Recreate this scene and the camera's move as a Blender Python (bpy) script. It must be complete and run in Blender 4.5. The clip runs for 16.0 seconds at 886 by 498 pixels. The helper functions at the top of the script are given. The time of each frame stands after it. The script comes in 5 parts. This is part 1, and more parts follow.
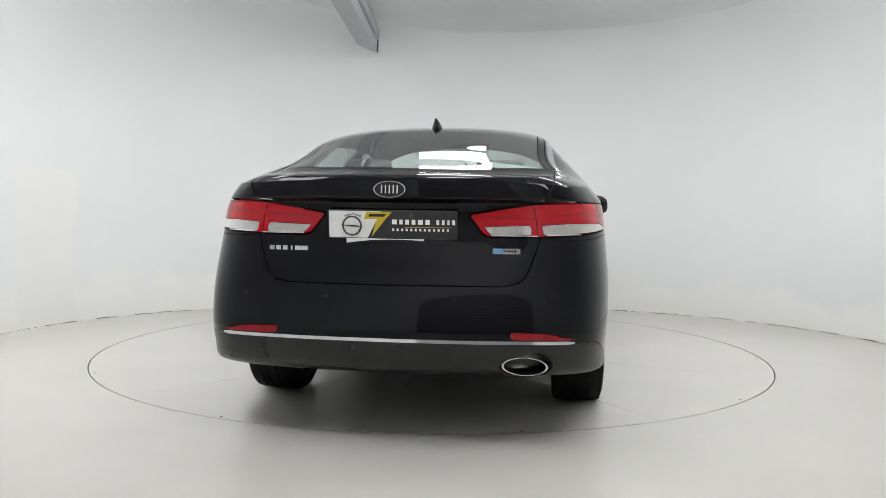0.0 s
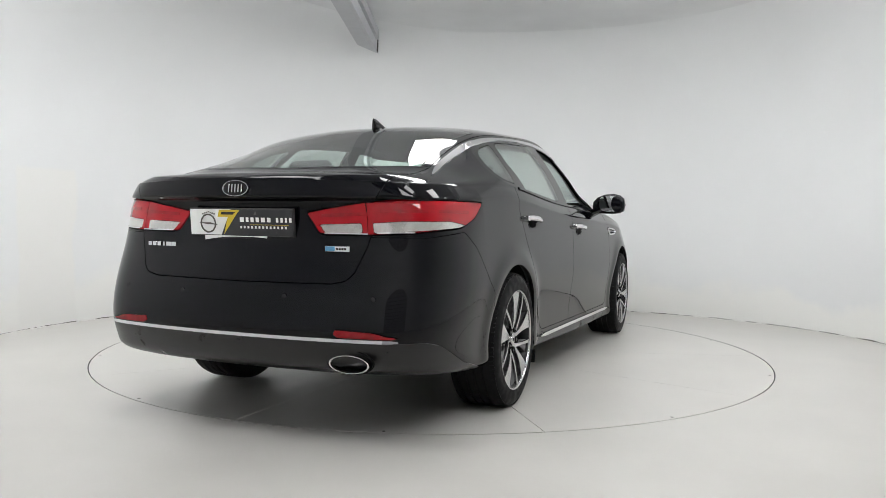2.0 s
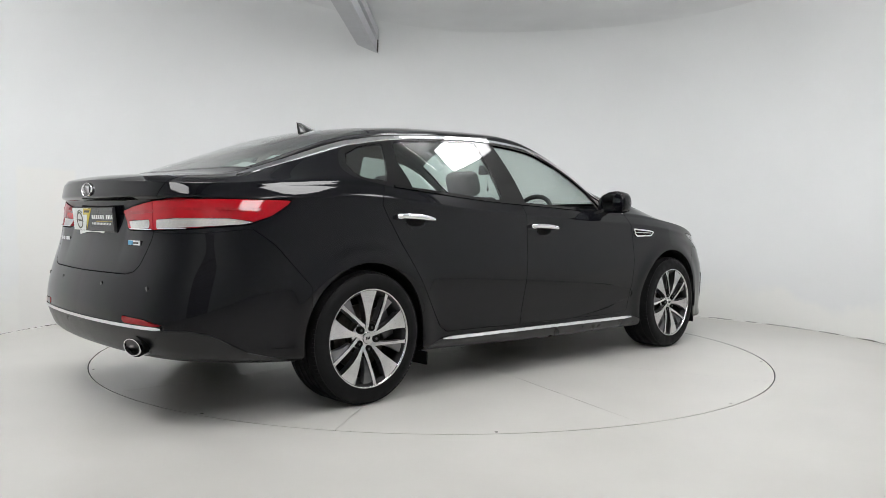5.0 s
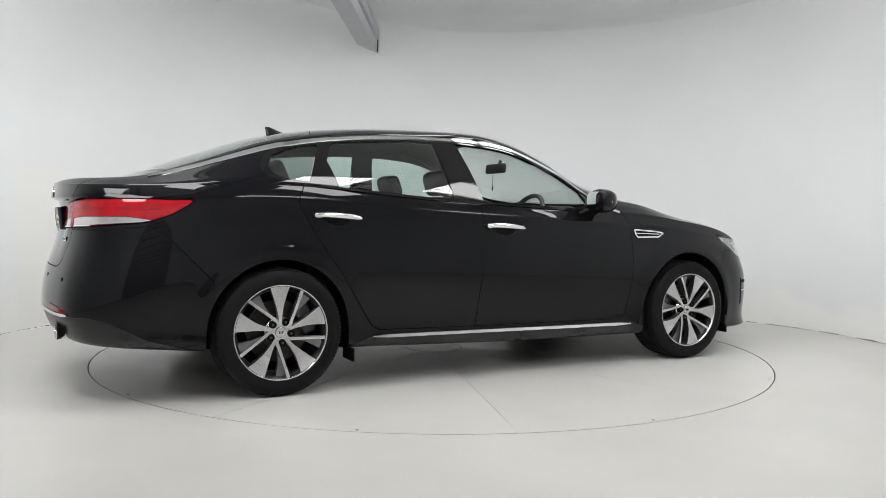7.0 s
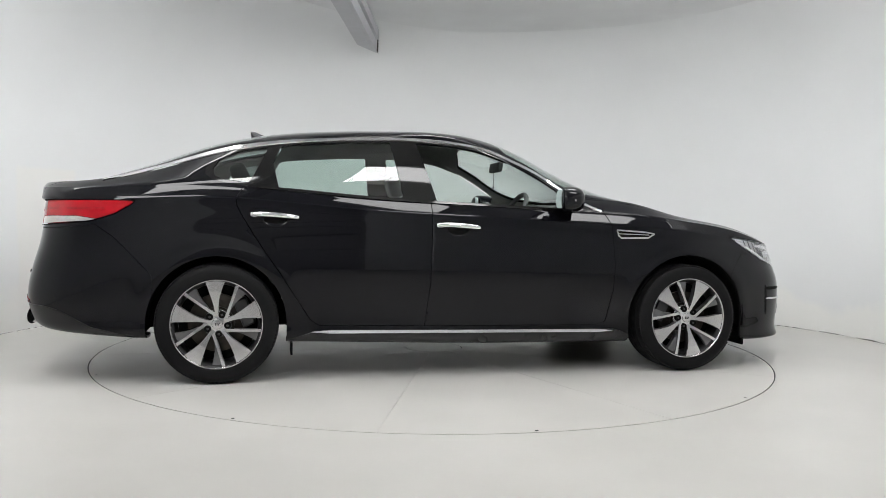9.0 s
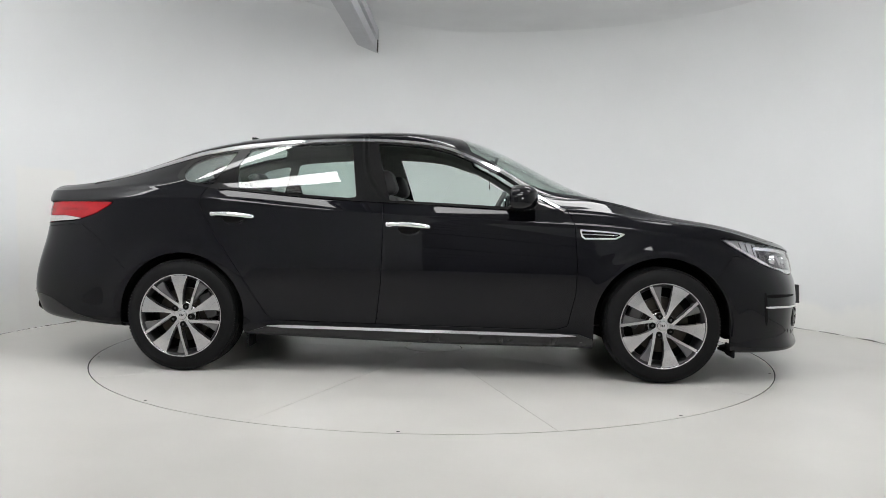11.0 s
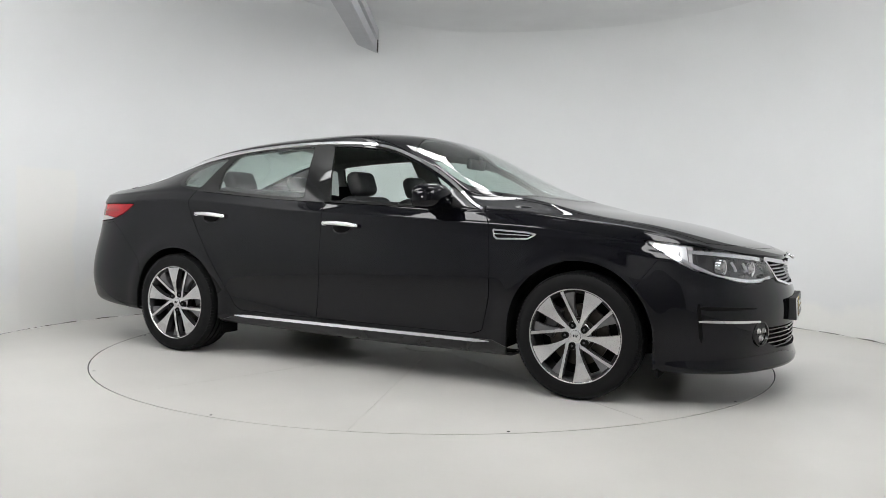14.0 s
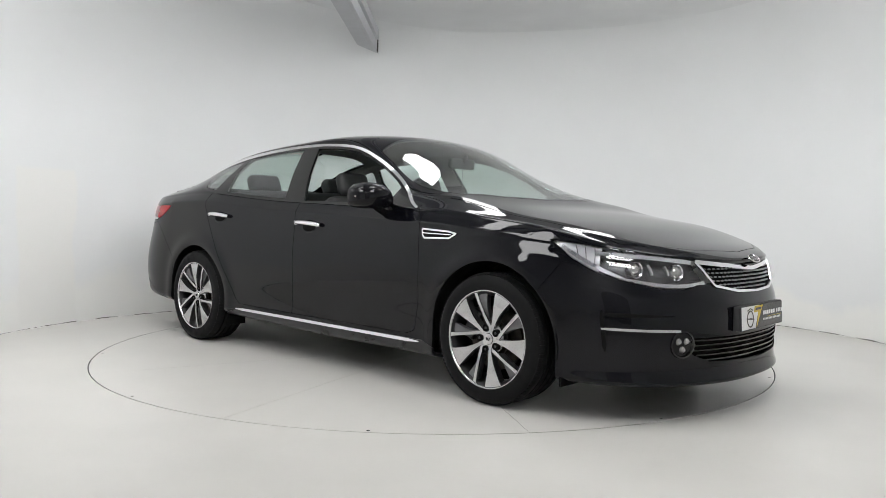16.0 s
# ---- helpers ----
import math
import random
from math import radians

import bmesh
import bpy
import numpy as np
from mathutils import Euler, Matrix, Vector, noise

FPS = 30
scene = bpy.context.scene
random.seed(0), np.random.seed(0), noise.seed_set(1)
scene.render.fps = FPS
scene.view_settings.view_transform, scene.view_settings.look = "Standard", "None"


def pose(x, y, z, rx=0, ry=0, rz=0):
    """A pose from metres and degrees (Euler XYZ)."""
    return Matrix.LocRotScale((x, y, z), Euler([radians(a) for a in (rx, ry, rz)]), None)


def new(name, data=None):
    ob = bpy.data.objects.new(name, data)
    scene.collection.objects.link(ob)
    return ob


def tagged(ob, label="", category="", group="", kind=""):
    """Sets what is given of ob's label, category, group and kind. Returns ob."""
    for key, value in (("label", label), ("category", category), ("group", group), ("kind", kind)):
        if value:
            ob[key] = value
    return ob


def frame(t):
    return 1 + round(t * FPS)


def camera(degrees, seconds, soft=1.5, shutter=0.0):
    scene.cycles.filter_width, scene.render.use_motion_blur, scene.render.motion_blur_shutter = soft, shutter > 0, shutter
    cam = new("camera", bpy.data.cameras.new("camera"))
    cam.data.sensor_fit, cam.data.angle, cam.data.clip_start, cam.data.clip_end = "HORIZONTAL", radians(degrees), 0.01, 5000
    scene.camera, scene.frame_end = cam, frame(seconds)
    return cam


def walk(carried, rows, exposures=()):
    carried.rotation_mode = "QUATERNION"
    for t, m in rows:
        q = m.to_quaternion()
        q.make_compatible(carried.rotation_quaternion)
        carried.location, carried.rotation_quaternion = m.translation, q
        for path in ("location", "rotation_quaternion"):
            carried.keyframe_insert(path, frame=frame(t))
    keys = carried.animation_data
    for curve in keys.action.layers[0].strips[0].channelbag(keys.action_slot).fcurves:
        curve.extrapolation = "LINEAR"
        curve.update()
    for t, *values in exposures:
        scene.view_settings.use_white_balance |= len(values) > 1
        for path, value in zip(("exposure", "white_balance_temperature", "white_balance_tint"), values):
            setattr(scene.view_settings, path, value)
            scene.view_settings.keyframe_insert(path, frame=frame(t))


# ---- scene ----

# ================= camera: stands still on a tripod, the turntable turns =================
cam = camera(59.26, 16.0, soft=0.65)
EYE = pose(0, -5.5616, 0.926, 0, 0, -0.606) @ pose(0, 0, 0, 90 - 2.264) @ pose(0, 0, 0, 0, 0, 0.817)
walk(cam, [(0.0, EYE), (16.0, EYE)])
scene.view_settings.exposure = 0.0

world = bpy.data.worlds.new("world")
scene.world = world
world.use_nodes = True
world.node_tree.nodes["Background"].inputs[0].default_value = (0.75, 0.78, 0.8, 1)
world.node_tree.nodes["Background"].inputs[1].default_value = 0.15


def turn_at(t):
    """The car's heading on the turntable, in degrees."""
    return 82.153 - 7.833 * t - 0.233 * t * (t - 16) / 64


# ================= materials =================
def mat(name, color, rough=0.5, metal=0.0, coat=0.0, vary=0.0, scale=8.0, bump=0.0, bump_scale=60.0, spec=0.5, emit=0.0):
    m = bpy.data.materials.new(name)
    m.use_nodes = True
    nt = m.node_tree
    b = nt.nodes["Principled BSDF"]
    b.inputs["Base Color"].default_value = (*color, 1)
    b.inputs["Roughness"].default_value = rough
    b.inputs["Metallic"].default_value = metal
    b.inputs["Coat Weight"].default_value = coat
    b.inputs["Coat Roughness"].default_value = 0.02
    b.inputs["Specular IOR Level"].default_value = spec
    if emit:
        b.inputs["Emission Color"].default_value = (*color, 1)
        b.inputs["Emission Strength"].default_value = emit
    co = nt.nodes.new("ShaderNodeTexCoord")
    if vary:
        n1 = nt.nodes.new("ShaderNodeTexNoise")
        n1.inputs["Scale"].default_value = scale
        n1.inputs["Detail"].default_value = 6
        nt.links.new(co.outputs["Object"], n1.inputs["Vector"])
        mr = nt.nodes.new("ShaderNodeMapRange")
        mr.inputs["From Min"].default_value, mr.inputs["From Max"].default_value = 0.3, 0.7
        mr.inputs["To Min"].default_value, mr.inputs["To Max"].default_value = 1 - vary, 1 + vary
        nt.links.new(n1.outputs["Fac"], mr.inputs["Value"])
        mx = nt.nodes.new("ShaderNodeVectorMath")
        mx.operation = "SCALE"
        mx.inputs[0].default_value = color
        nt.links.new(mr.outputs["Result"], mx.inputs["Scale"])
        nt.links.new(mx.outputs["Vector"], b.inputs["Base Color"])
        rr = nt.nodes.new("ShaderNodeMapRange")
        rr.inputs["From Min"].default_value, rr.inputs["From Max"].default_value = 0.3, 0.7
        rr.inputs["To Min"].default_value, rr.inputs["To Max"].default_value = rough * (1 - vary), min(1, rough * (1 + vary))
        nt.links.new(n1.outputs["Fac"], rr.inputs["Value"])
        nt.links.new(rr.outputs["Result"], b.inputs["Roughness"])
    if bump:
        n2 = nt.nodes.new("ShaderNodeTexNoise")
        n2.inputs["Scale"].default_value = bump_scale
        n2.inputs["Detail"].default_value = 5
        nt.links.new(co.outputs["Object"], n2.inputs["Vector"])
        bp = nt.nodes.new("ShaderNodeBump")
        bp.inputs["Strength"].default_value = 0.4
        bp.inputs["Distance"].default_value = bump
        nt.links.new(n2.outputs["Fac"], bp.inputs["Height"])
        nt.links.new(bp.outputs["Normal"], b.inputs["Normal"])
    return m


def glass_mat(name, tint, gloss=1.0):
    """A thin tinted pane: what lies behind shows through, with the reflection that its angle gives."""
    m = bpy.data.materials.new(name)
    m.use_nodes = True
    nt = m.node_tree
    nt.nodes.remove(nt.nodes["Principled BSDF"])
    tr = nt.nodes.new("ShaderNodeBsdfTransparent")
    tr.inputs["Color"].default_value = (*tint, 1)
    gl = nt.nodes.new("ShaderNodeBsdfGlossy")
    gl.inputs["Roughness"].default_value = 0.01
    gl.inputs["Color"].default_value = (gloss, gloss, gloss, 1)
    lw = nt.nodes.new("ShaderNodeLayerWeight")
    lw.inputs["Blend"].default_value = 0.5
    pw_ = nt.nodes.new("ShaderNodeMath")
    pw_.operation = "POWER"
    pw_.inputs[1].default_value = 3.8
    nt.links.new(lw.outputs["Facing"], pw_.inputs[0])
    fr = nt.nodes.new("ShaderNodeMath")
    fr.operation = "MULTIPLY_ADD"
    fr.inputs[1].default_value, fr.inputs[2].default_value = 0.92, 0.08
    nt.links.new(pw_.outputs[0], fr.inputs[0])
    mx = nt.nodes.new("ShaderNodeMixShader")
    nt.links.new(fr.outputs[0], mx.inputs[0])
    nt.links.new(tr.outputs[0], mx.inputs[1])
    nt.links.new(gl.outputs[0], mx.inputs[2])
    nt.links.new(mx.outputs[0], nt.nodes["Material Output"].inputs["Surface"])
    return m


PAINT = mat("black_paint", (0.0026, 0.0027, 0.0042), 0.03, vary=0.2, scale=3, spec=0.30)
GLOSS = mat("gloss_black_trim", (0.004, 0.004, 0.004), 0.06)
PLASTIC = mat("black_plastic", (0.016, 0.016, 0.017), 0.55, vary=0.15, scale=20, bump=0.0006, bump_scale=400)
VALANCE = mat("grey_black_valance", (0.007, 0.007, 0.008), 0.3, vary=0.12, scale=12, bump=0.0004, bump_scale=500)
CHROME = mat("chrome", (0.84, 0.84, 0.85), 0.06, 1.0)
SATIN = mat("machined_alloy", (0.56, 0.56, 0.565), 0.26, 1.0, vary=0.03, scale=40)
GUNMETAL = mat("dark_wheel_paint", (0.07, 0.07, 0.073), 0.35, 0.7, vary=0.15, scale=20)
FACET = mat("grey_wheel_facet", (0.17, 0.17, 0.175), 0.32, 0.8, vary=0.1, scale=30)
BARREL = mat("black_rim_barrel", (0.018, 0.018, 0.019), 0.4, 0.5, vary=0.2, scale=20)
STUD = mat("satin_grille_stud", (0.42, 0.42, 0.43), 0.28, 1.0, vary=0.08, scale=60)
RUBBER = mat("tyre_rubber", (0.007, 0.007, 0.0075), 0.62, vary=0.25, scale=25, bump=0.0005, bump_scale=300, spec=0.13)
DARK = mat("dark_underside", (0.004, 0.004, 0.004), 0.8, vary=0.3, scale=10, spec=0.1)
# darker than STEEL: the shade behind the spokes is put into the disc's colour
ROTOR = mat("shaded_brake_disc", (0.05, 0.045, 0.04), 0.45, 1.0, vary=0.3, scale=30)
STEEL = mat("brake_steel", (0.13, 0.12, 0.11), 0.4, 1.0, vary=0.3, scale=30)
RED = mat("red_lens", (0.34, 0.003, 0.009), 0.06, vary=0.14, scale=14, spec=0.5)
REDDARK = mat("dark_red_lens", (0.27, 0.004, 0.009), 0.1, spec=0.6, vary=0.2, scale=30)
LAMPSILVER = mat("lamp_silver", (0.60, 0.60, 0.61), 0.38, 1.0, vary=0.05, scale=40)
FOGLENS = mat("smoked_fog_lens", (0.30, 0.295, 0.29), 0.16, 0.6, coat=1.0, vary=0.2, scale=80)
CLEAR = mat("clear_lens_reflector", (0.58, 0.565, 0.54), 0.14, 0.75, coat=1.0, vary=0.12, scale=70, bump=0.0005, bump_scale=160)
LAMP_BLACK = mat("lamp_bezel_grey", (0.07, 0.07, 0.073), 0.3, 0.5, vary=0.2, scale=30, spec=0.4)
SEAT = mat("dark_grey_leather", (0.03, 0.03, 0.031), 0.5, vary=0.2, scale=14, bump=0.001, bump_scale=250)
HEADLINER = mat("grey_headliner", (0.27, 0.265, 0.25), 0.9, vary=0.08, scale=40, bump=0.0008, bump_scale=400)
DASH = mat("black_dash", (0.015, 0.015, 0.015), 0.6, bump=0.0006, bump_scale=400)
PLATE_W = mat("white_plate", (0.75, 0.75, 0.74), 0.3, vary=0.05, scale=20)
PLATE_B = mat("charcoal_plate", (0.03, 0.03, 0.033), 0.25, vary=0.1, scale=20)
PLATE_Y = mat("yellow_plate", (0.55, 0.4, 0.02), 0.3)
BLUE = mat("blue_badge", (0.1, 0.3, 0.5), 0.3)
PAPER = mat("pale_sticker", (0.55, 0.6, 0.58), 0.5)
GLASS = glass_mat("green_tinted_glass", (0.76, 0.86, 0.82))
GLASS_DARK = glass_mat("dark_tinted_glass", (0.42, 0.47, 0.45))
LENS = glass_mat("clear_lamp_glass", (0.93, 0.94, 0.95))

WALL = mat("white_cyclorama", (0.735, 0.745, 0.75), 0.75, vary=0.03, scale=0.7, bump=0.002, bump_scale=5)


def repaint(m):
    """A warmer, whiter band of fresh paint along the wall's foot, with an uneven edge, and a few patches."""
    nt = m.node_tree
    b = nt.nodes["Principled BSDF"]
    old = b.inputs["Base Color"].links[0].from_socket
    co = nt.nodes.new("ShaderNodeTexCoord")
    sp = nt.nodes.new("ShaderNodeSeparateXYZ")
    nt.links.new(co.outputs["Object"], sp.inputs[0])
    ns = nt.nodes.new("ShaderNodeTexNoise")
    ns.inputs["Scale"].default_value = 1.3
    ns.inputs["Detail"].default_value = 4
    nt.links.new(co.outputs["Object"], ns.inputs["Vector"])
    ad = nt.nodes.new("ShaderNodeMath")
    ad.operation = "MULTIPLY_ADD"
    ad.inputs[1].default_value = -0.9
    nt.links.new(ns.outputs["Fac"], ad.inputs[0])
    nt.links.new(sp.outputs["Z"], ad.inputs[2])
    mr = nt.nodes.new("ShaderNodeMapRange")
    mr.inputs["From Min"].default_value, mr.inputs["From Max"].default_value = -0.18, -0.06
    mr.inputs["To Min"].default_value, mr.inputs["To Max"].default_value = 1.0, 0.0
    nt.links.new(ad.outputs[0], mr.inputs["Value"])
    mx = nt.nodes.new("ShaderNodeMix")
    mx.data_type = "RGBA"
    for sock in mx.inputs:
        if sock.name == "A" and sock.type == "RGBA":
            nt.links.new(old, sock)
        if sock.name == "B" and sock.type == "RGBA":
            sock.default_value = (0.775, 0.775, 0.755, 1)
        if sock.name == "Factor" and sock.type == "VALUE":
            nt.links.new(mr.outputs["Result"], sock)
    out = [o for o in mx.outputs if o.type == "RGBA"][0]
    # a cream rectangle rolled over by hand on the curved side wall, with a ragged edge
    def near(axis, middle, half):
        a = nt.nodes.new("ShaderNodeMath")
        a.operation = "SUBTRACT"
        nt.links.new(sp.outputs[axis], a.inputs[0])
        a.inputs[1].default_value = middle
        c = nt.nodes.new("ShaderNodeMath")
        c.operation = "ABSOLUTE"
        nt.links.new(a.outputs[0], c.inputs[0])
        d = nt.nodes.new("ShaderNodeMath")
        d.operation = "MULTIPLY_ADD"
        nt.links.new(ns.outputs["Fac"], d.inputs[0])
        d.inputs[1].default_value = 0.25
        nt.links.new(c.outputs[0], d.inputs[2])
        r = nt.nodes.new("ShaderNodeMapRange")
        r.inputs["From Min"].default_value, r.inputs["From Max"].default_value = half + 0.105, half + 0.14
        r.inputs["To Min"].default_value, r.inputs["To Max"].default_value = 1.0, 0.0
        nt.links.new(d.outputs[0], r.inputs["Value"])
        return r.outputs["Result"]
    mask = near("Y", 0.80, 0.27)
    for other in (near("Z", 0.65, 0.62), near("X", -3.2, 0.4)):
        m2 = nt.nodes.new("ShaderNodeMath")
        m2.operation = "MULTIPLY"
        nt.links.new(mask, m2.inputs[0])
        nt.links.new(other, m2.inputs[1])
        mask = m2.outputs[0]
    my = nt.nodes.new("ShaderNodeMix")
    my.data_type = "RGBA"
    for sock in my.inputs:
        if sock.name == "A" and sock.type == "RGBA":
            nt.links.new(out, sock)
        if sock.name == "B" and sock.type == "RGBA":
            sock.default_value = (0.758, 0.756, 0.738, 1)
        if sock.name == "Factor" and sock.type == "VALUE":
            nt.links.new(mask, sock)
    nt.links.new([o for o in my.outputs if o.type == "RGBA"][0], b.inputs["Base Color"])


repaint(WALL)
FLOOR = mat("pale_floor_paint", (0.56, 0.547, 0.521), 0.325, vary=0.05, scale=1.6, bump=0.0006, bump_scale=30, spec=0.5)
CEIL = mat("grey_ceiling_cloth", (0.71, 0.72, 0.725), 0.9, vary=0.04, scale=2)
SEAM = mat("dark_joint", (0.015, 0.015, 0.015), 0.8, vary=0.3, scale=30)
CRACK = mat("dusty_crack", (0.11, 0.105, 0.10), 0.9, vary=0.5, scale=14)
BEAMM = mat("grey_beam_paint", (0.46, 0.47, 0.49), 0.45, vary=0.06, scale=8)
PANEL = mat("lamp_diffuser", (1.0, 1.0, 1.0), 0.5, emit=11.5)
ROOM = mat("grey_roller_door", (0.30, 0.30, 0.305), 0.9, vary=0.1, scale=1)


# ================= mesh helpers =================
def mesh_ob(name, verts, faces, material, parent=None, label="", smooth=True, normals=None):
    me = bpy.data.meshes.new(name)
    me.from_pydata([tuple(v) for v in verts], [], [tuple(f) for f in faces])
    me.materials.append(material)
    if smooth:
        me.polygons.foreach_set("use_smooth", [True] * len(me.polygons))
    if normals is not None:
        me.normals_split_custom_set_from_vertices([tuple(n) for n in normals])
    me.update()
    ob = new(name, me)
    if parent is not None:
        ob.parent = parent
    if label:
        tagged(ob, label)
    return ob


def part(name, bm, material, parent=None, label="", smooth=False, angle=35):
    me = bpy.data.meshes.new(name)
    bmesh.ops.recalc_face_normals(bm, faces=bm.faces)
    if smooth:
        for f in bm.faces:
            f.smooth = True
        for e in bm.edges:
            if len(e.link_faces) == 2 and e.calc_face_angle(0) > radians(angle):
                e.smooth = False
    bm.to_mesh(me)
    bm.free()
    me.materials.append(material)
    ob = new(name, me)
    if parent is not None:
        ob.parent = parent
    if label:
        tagged(ob, label)
    return ob


def box(bm, size, at, rot=None, bevel=0.0, seg=2):
    m = Matrix.Translation(at) @ (rot or Matrix()) @ Matrix.Diagonal((*size, 1))
    r = bmesh.ops.create_cube(bm, size=1.0, matrix=m)
    if bevel:
        es = list({e for v in r["verts"] for e in v.link_edges})
        bmesh.ops.bevel(bm, geom=es, offset=bevel, segments=seg, affect="EDGES", profile=0.5)
    return bm


def lathe(bm, profile, n=64, axis="y", at=(0, 0, 0), a0=0.0, a1=None):
    """Turns (radius, along) pairs round an axis."""
    closed = a1 is None
    steps = n if closed else n + 1
    rings = []
    for i in range(steps):
        a = a0 + (2 * math.pi if closed else a1 - a0) * i / n
        c, s = math.cos(a), math.sin(a)
        ring = []
        for r, h in profile:
            p = (r * c, h, r * s) if axis == "y" else ((r * c, r * s, h) if axis == "z" else (h, r * c, r * s))
            ring.append(bm.verts.new(Vector(p) + Vector(at)))
        rings.append(ring)
    for i in range(n):
        a, b = rings[i], rings[(i + 1) % steps]
        for j in range(len(profile) - 1):
            bm.faces.new((a[j], a[j + 1], b[j + 1], b[j]))
    return bm


def prism(bm, outline, depth_vec, bevel=0.0):
    """A plate from a 3D outline, given depth along a vector."""
    a = [bm.verts.new(p) for p in outline]
    b = [bm.verts.new(Vector(p) + Vector(depth_vec)) for p in outline]
    fs = [bm.faces.new(a), bm.faces.new(b[::-1])]
    n = len(a)
    for i in range(n):
        fs.append(bm.faces.new((a[i], b[i], b[(i + 1) % n], a[(i + 1) % n])))
    bmesh.ops.recalc_face_normals(bm, faces=fs)
    if bevel:
        bmesh.ops.bevel(bm, geom=list({e for f in fs for e in f.edges}), offset=bevel, segments=2, affect="EDGES")
    return bm


def tube(bm, pts, radius, n=10):
    """A round bar along points; radius is one number or one per point."""
    rings = []
    pts = [Vector(p) for p in pts]
    for i, p in enumerate(pts):
        d = (pts[min(i + 1, len(pts) - 1)] - pts[max(i - 1, 0)]).normalized()
        s = d.cross(Vector((0, 0, 1)))
        s = s.normalized() if s.length > 1e-4 else Vector((1, 0, 0))
        q = d.cross(s)
        r = radius[i] if isinstance(radius, (list, tuple)) else radius
        rings.append([bm.verts.new(p + r * (math.cos(2 * math.pi * k / n) * s + math.sin(2 * math.pi * k / n) * q)) for k in range(n)])
    for a, b in zip(rings, rings[1:]):
        for k in range(n):
            bm.faces.new((a[k], a[(k + 1) % n], b[(k + 1) % n], b[k]))
    bm.faces.new(rings[0]), bm.faces.new(rings[-1][::-1])
    return bm


def ellipsoid(bm, at, size, rot=None, seg=24, power=1.0):
    m = Matrix.Translation(at) @ (rot or Matrix()) @ Matrix.Diagonal((*size, 1))
    bmesh.ops.create_uvsphere(bm, u_segments=seg, v_segments=seg // 2, radius=1.0, matrix=m)
    return bm


# ================= the studio =================
TOP = 2.70
BACK, FRONT, RX, RY_B, RY_F, CX = -0.15, -3.1, 3.43, 2.90, 3.0, 0.12


def wall_plan(n=200):
    """The booth's plan: a rounded back, straight sides and a rounded front."""
    pts = []
    for i in range(n):
        a = 2 * math.pi * i / n
        c, s_ = math.cos(a), math.sin(a)
        if s_ >= 0:
            c2, s2 = np.sign(c) * abs(c) ** 0.92, s_ ** 0.92
            pts.append((c2, s2, 1))
        else:
            pts.append((c, s_, -1))
    return pts


def plan_point(p, d):
    c, s_, side = p
    if side > 0:
        return (CX + (RX - d) * c, BACK + (RY_B - d) * s_)
    return (CX + (RX - d) * c, FRONT + (RY_F - d) * s_)


def plan_strip(name, prof, material, label, category):
    pts = wall_plan()
    n, k = len(pts), len(prof)
    vs, fs = [], []
    for p in pts:
        for d, z in prof:
            vs.append((*plan_point(p, d), z))
    for i in range(n):
        j = (i + 1) % n
        for q in range(k - 1):
            fs.append((i * k + q, j * k + q, j * k + q + 1, i * k + q + 1))
    return tagged(mesh_ob(name, vs, fs, material), label, category, kind="structure")


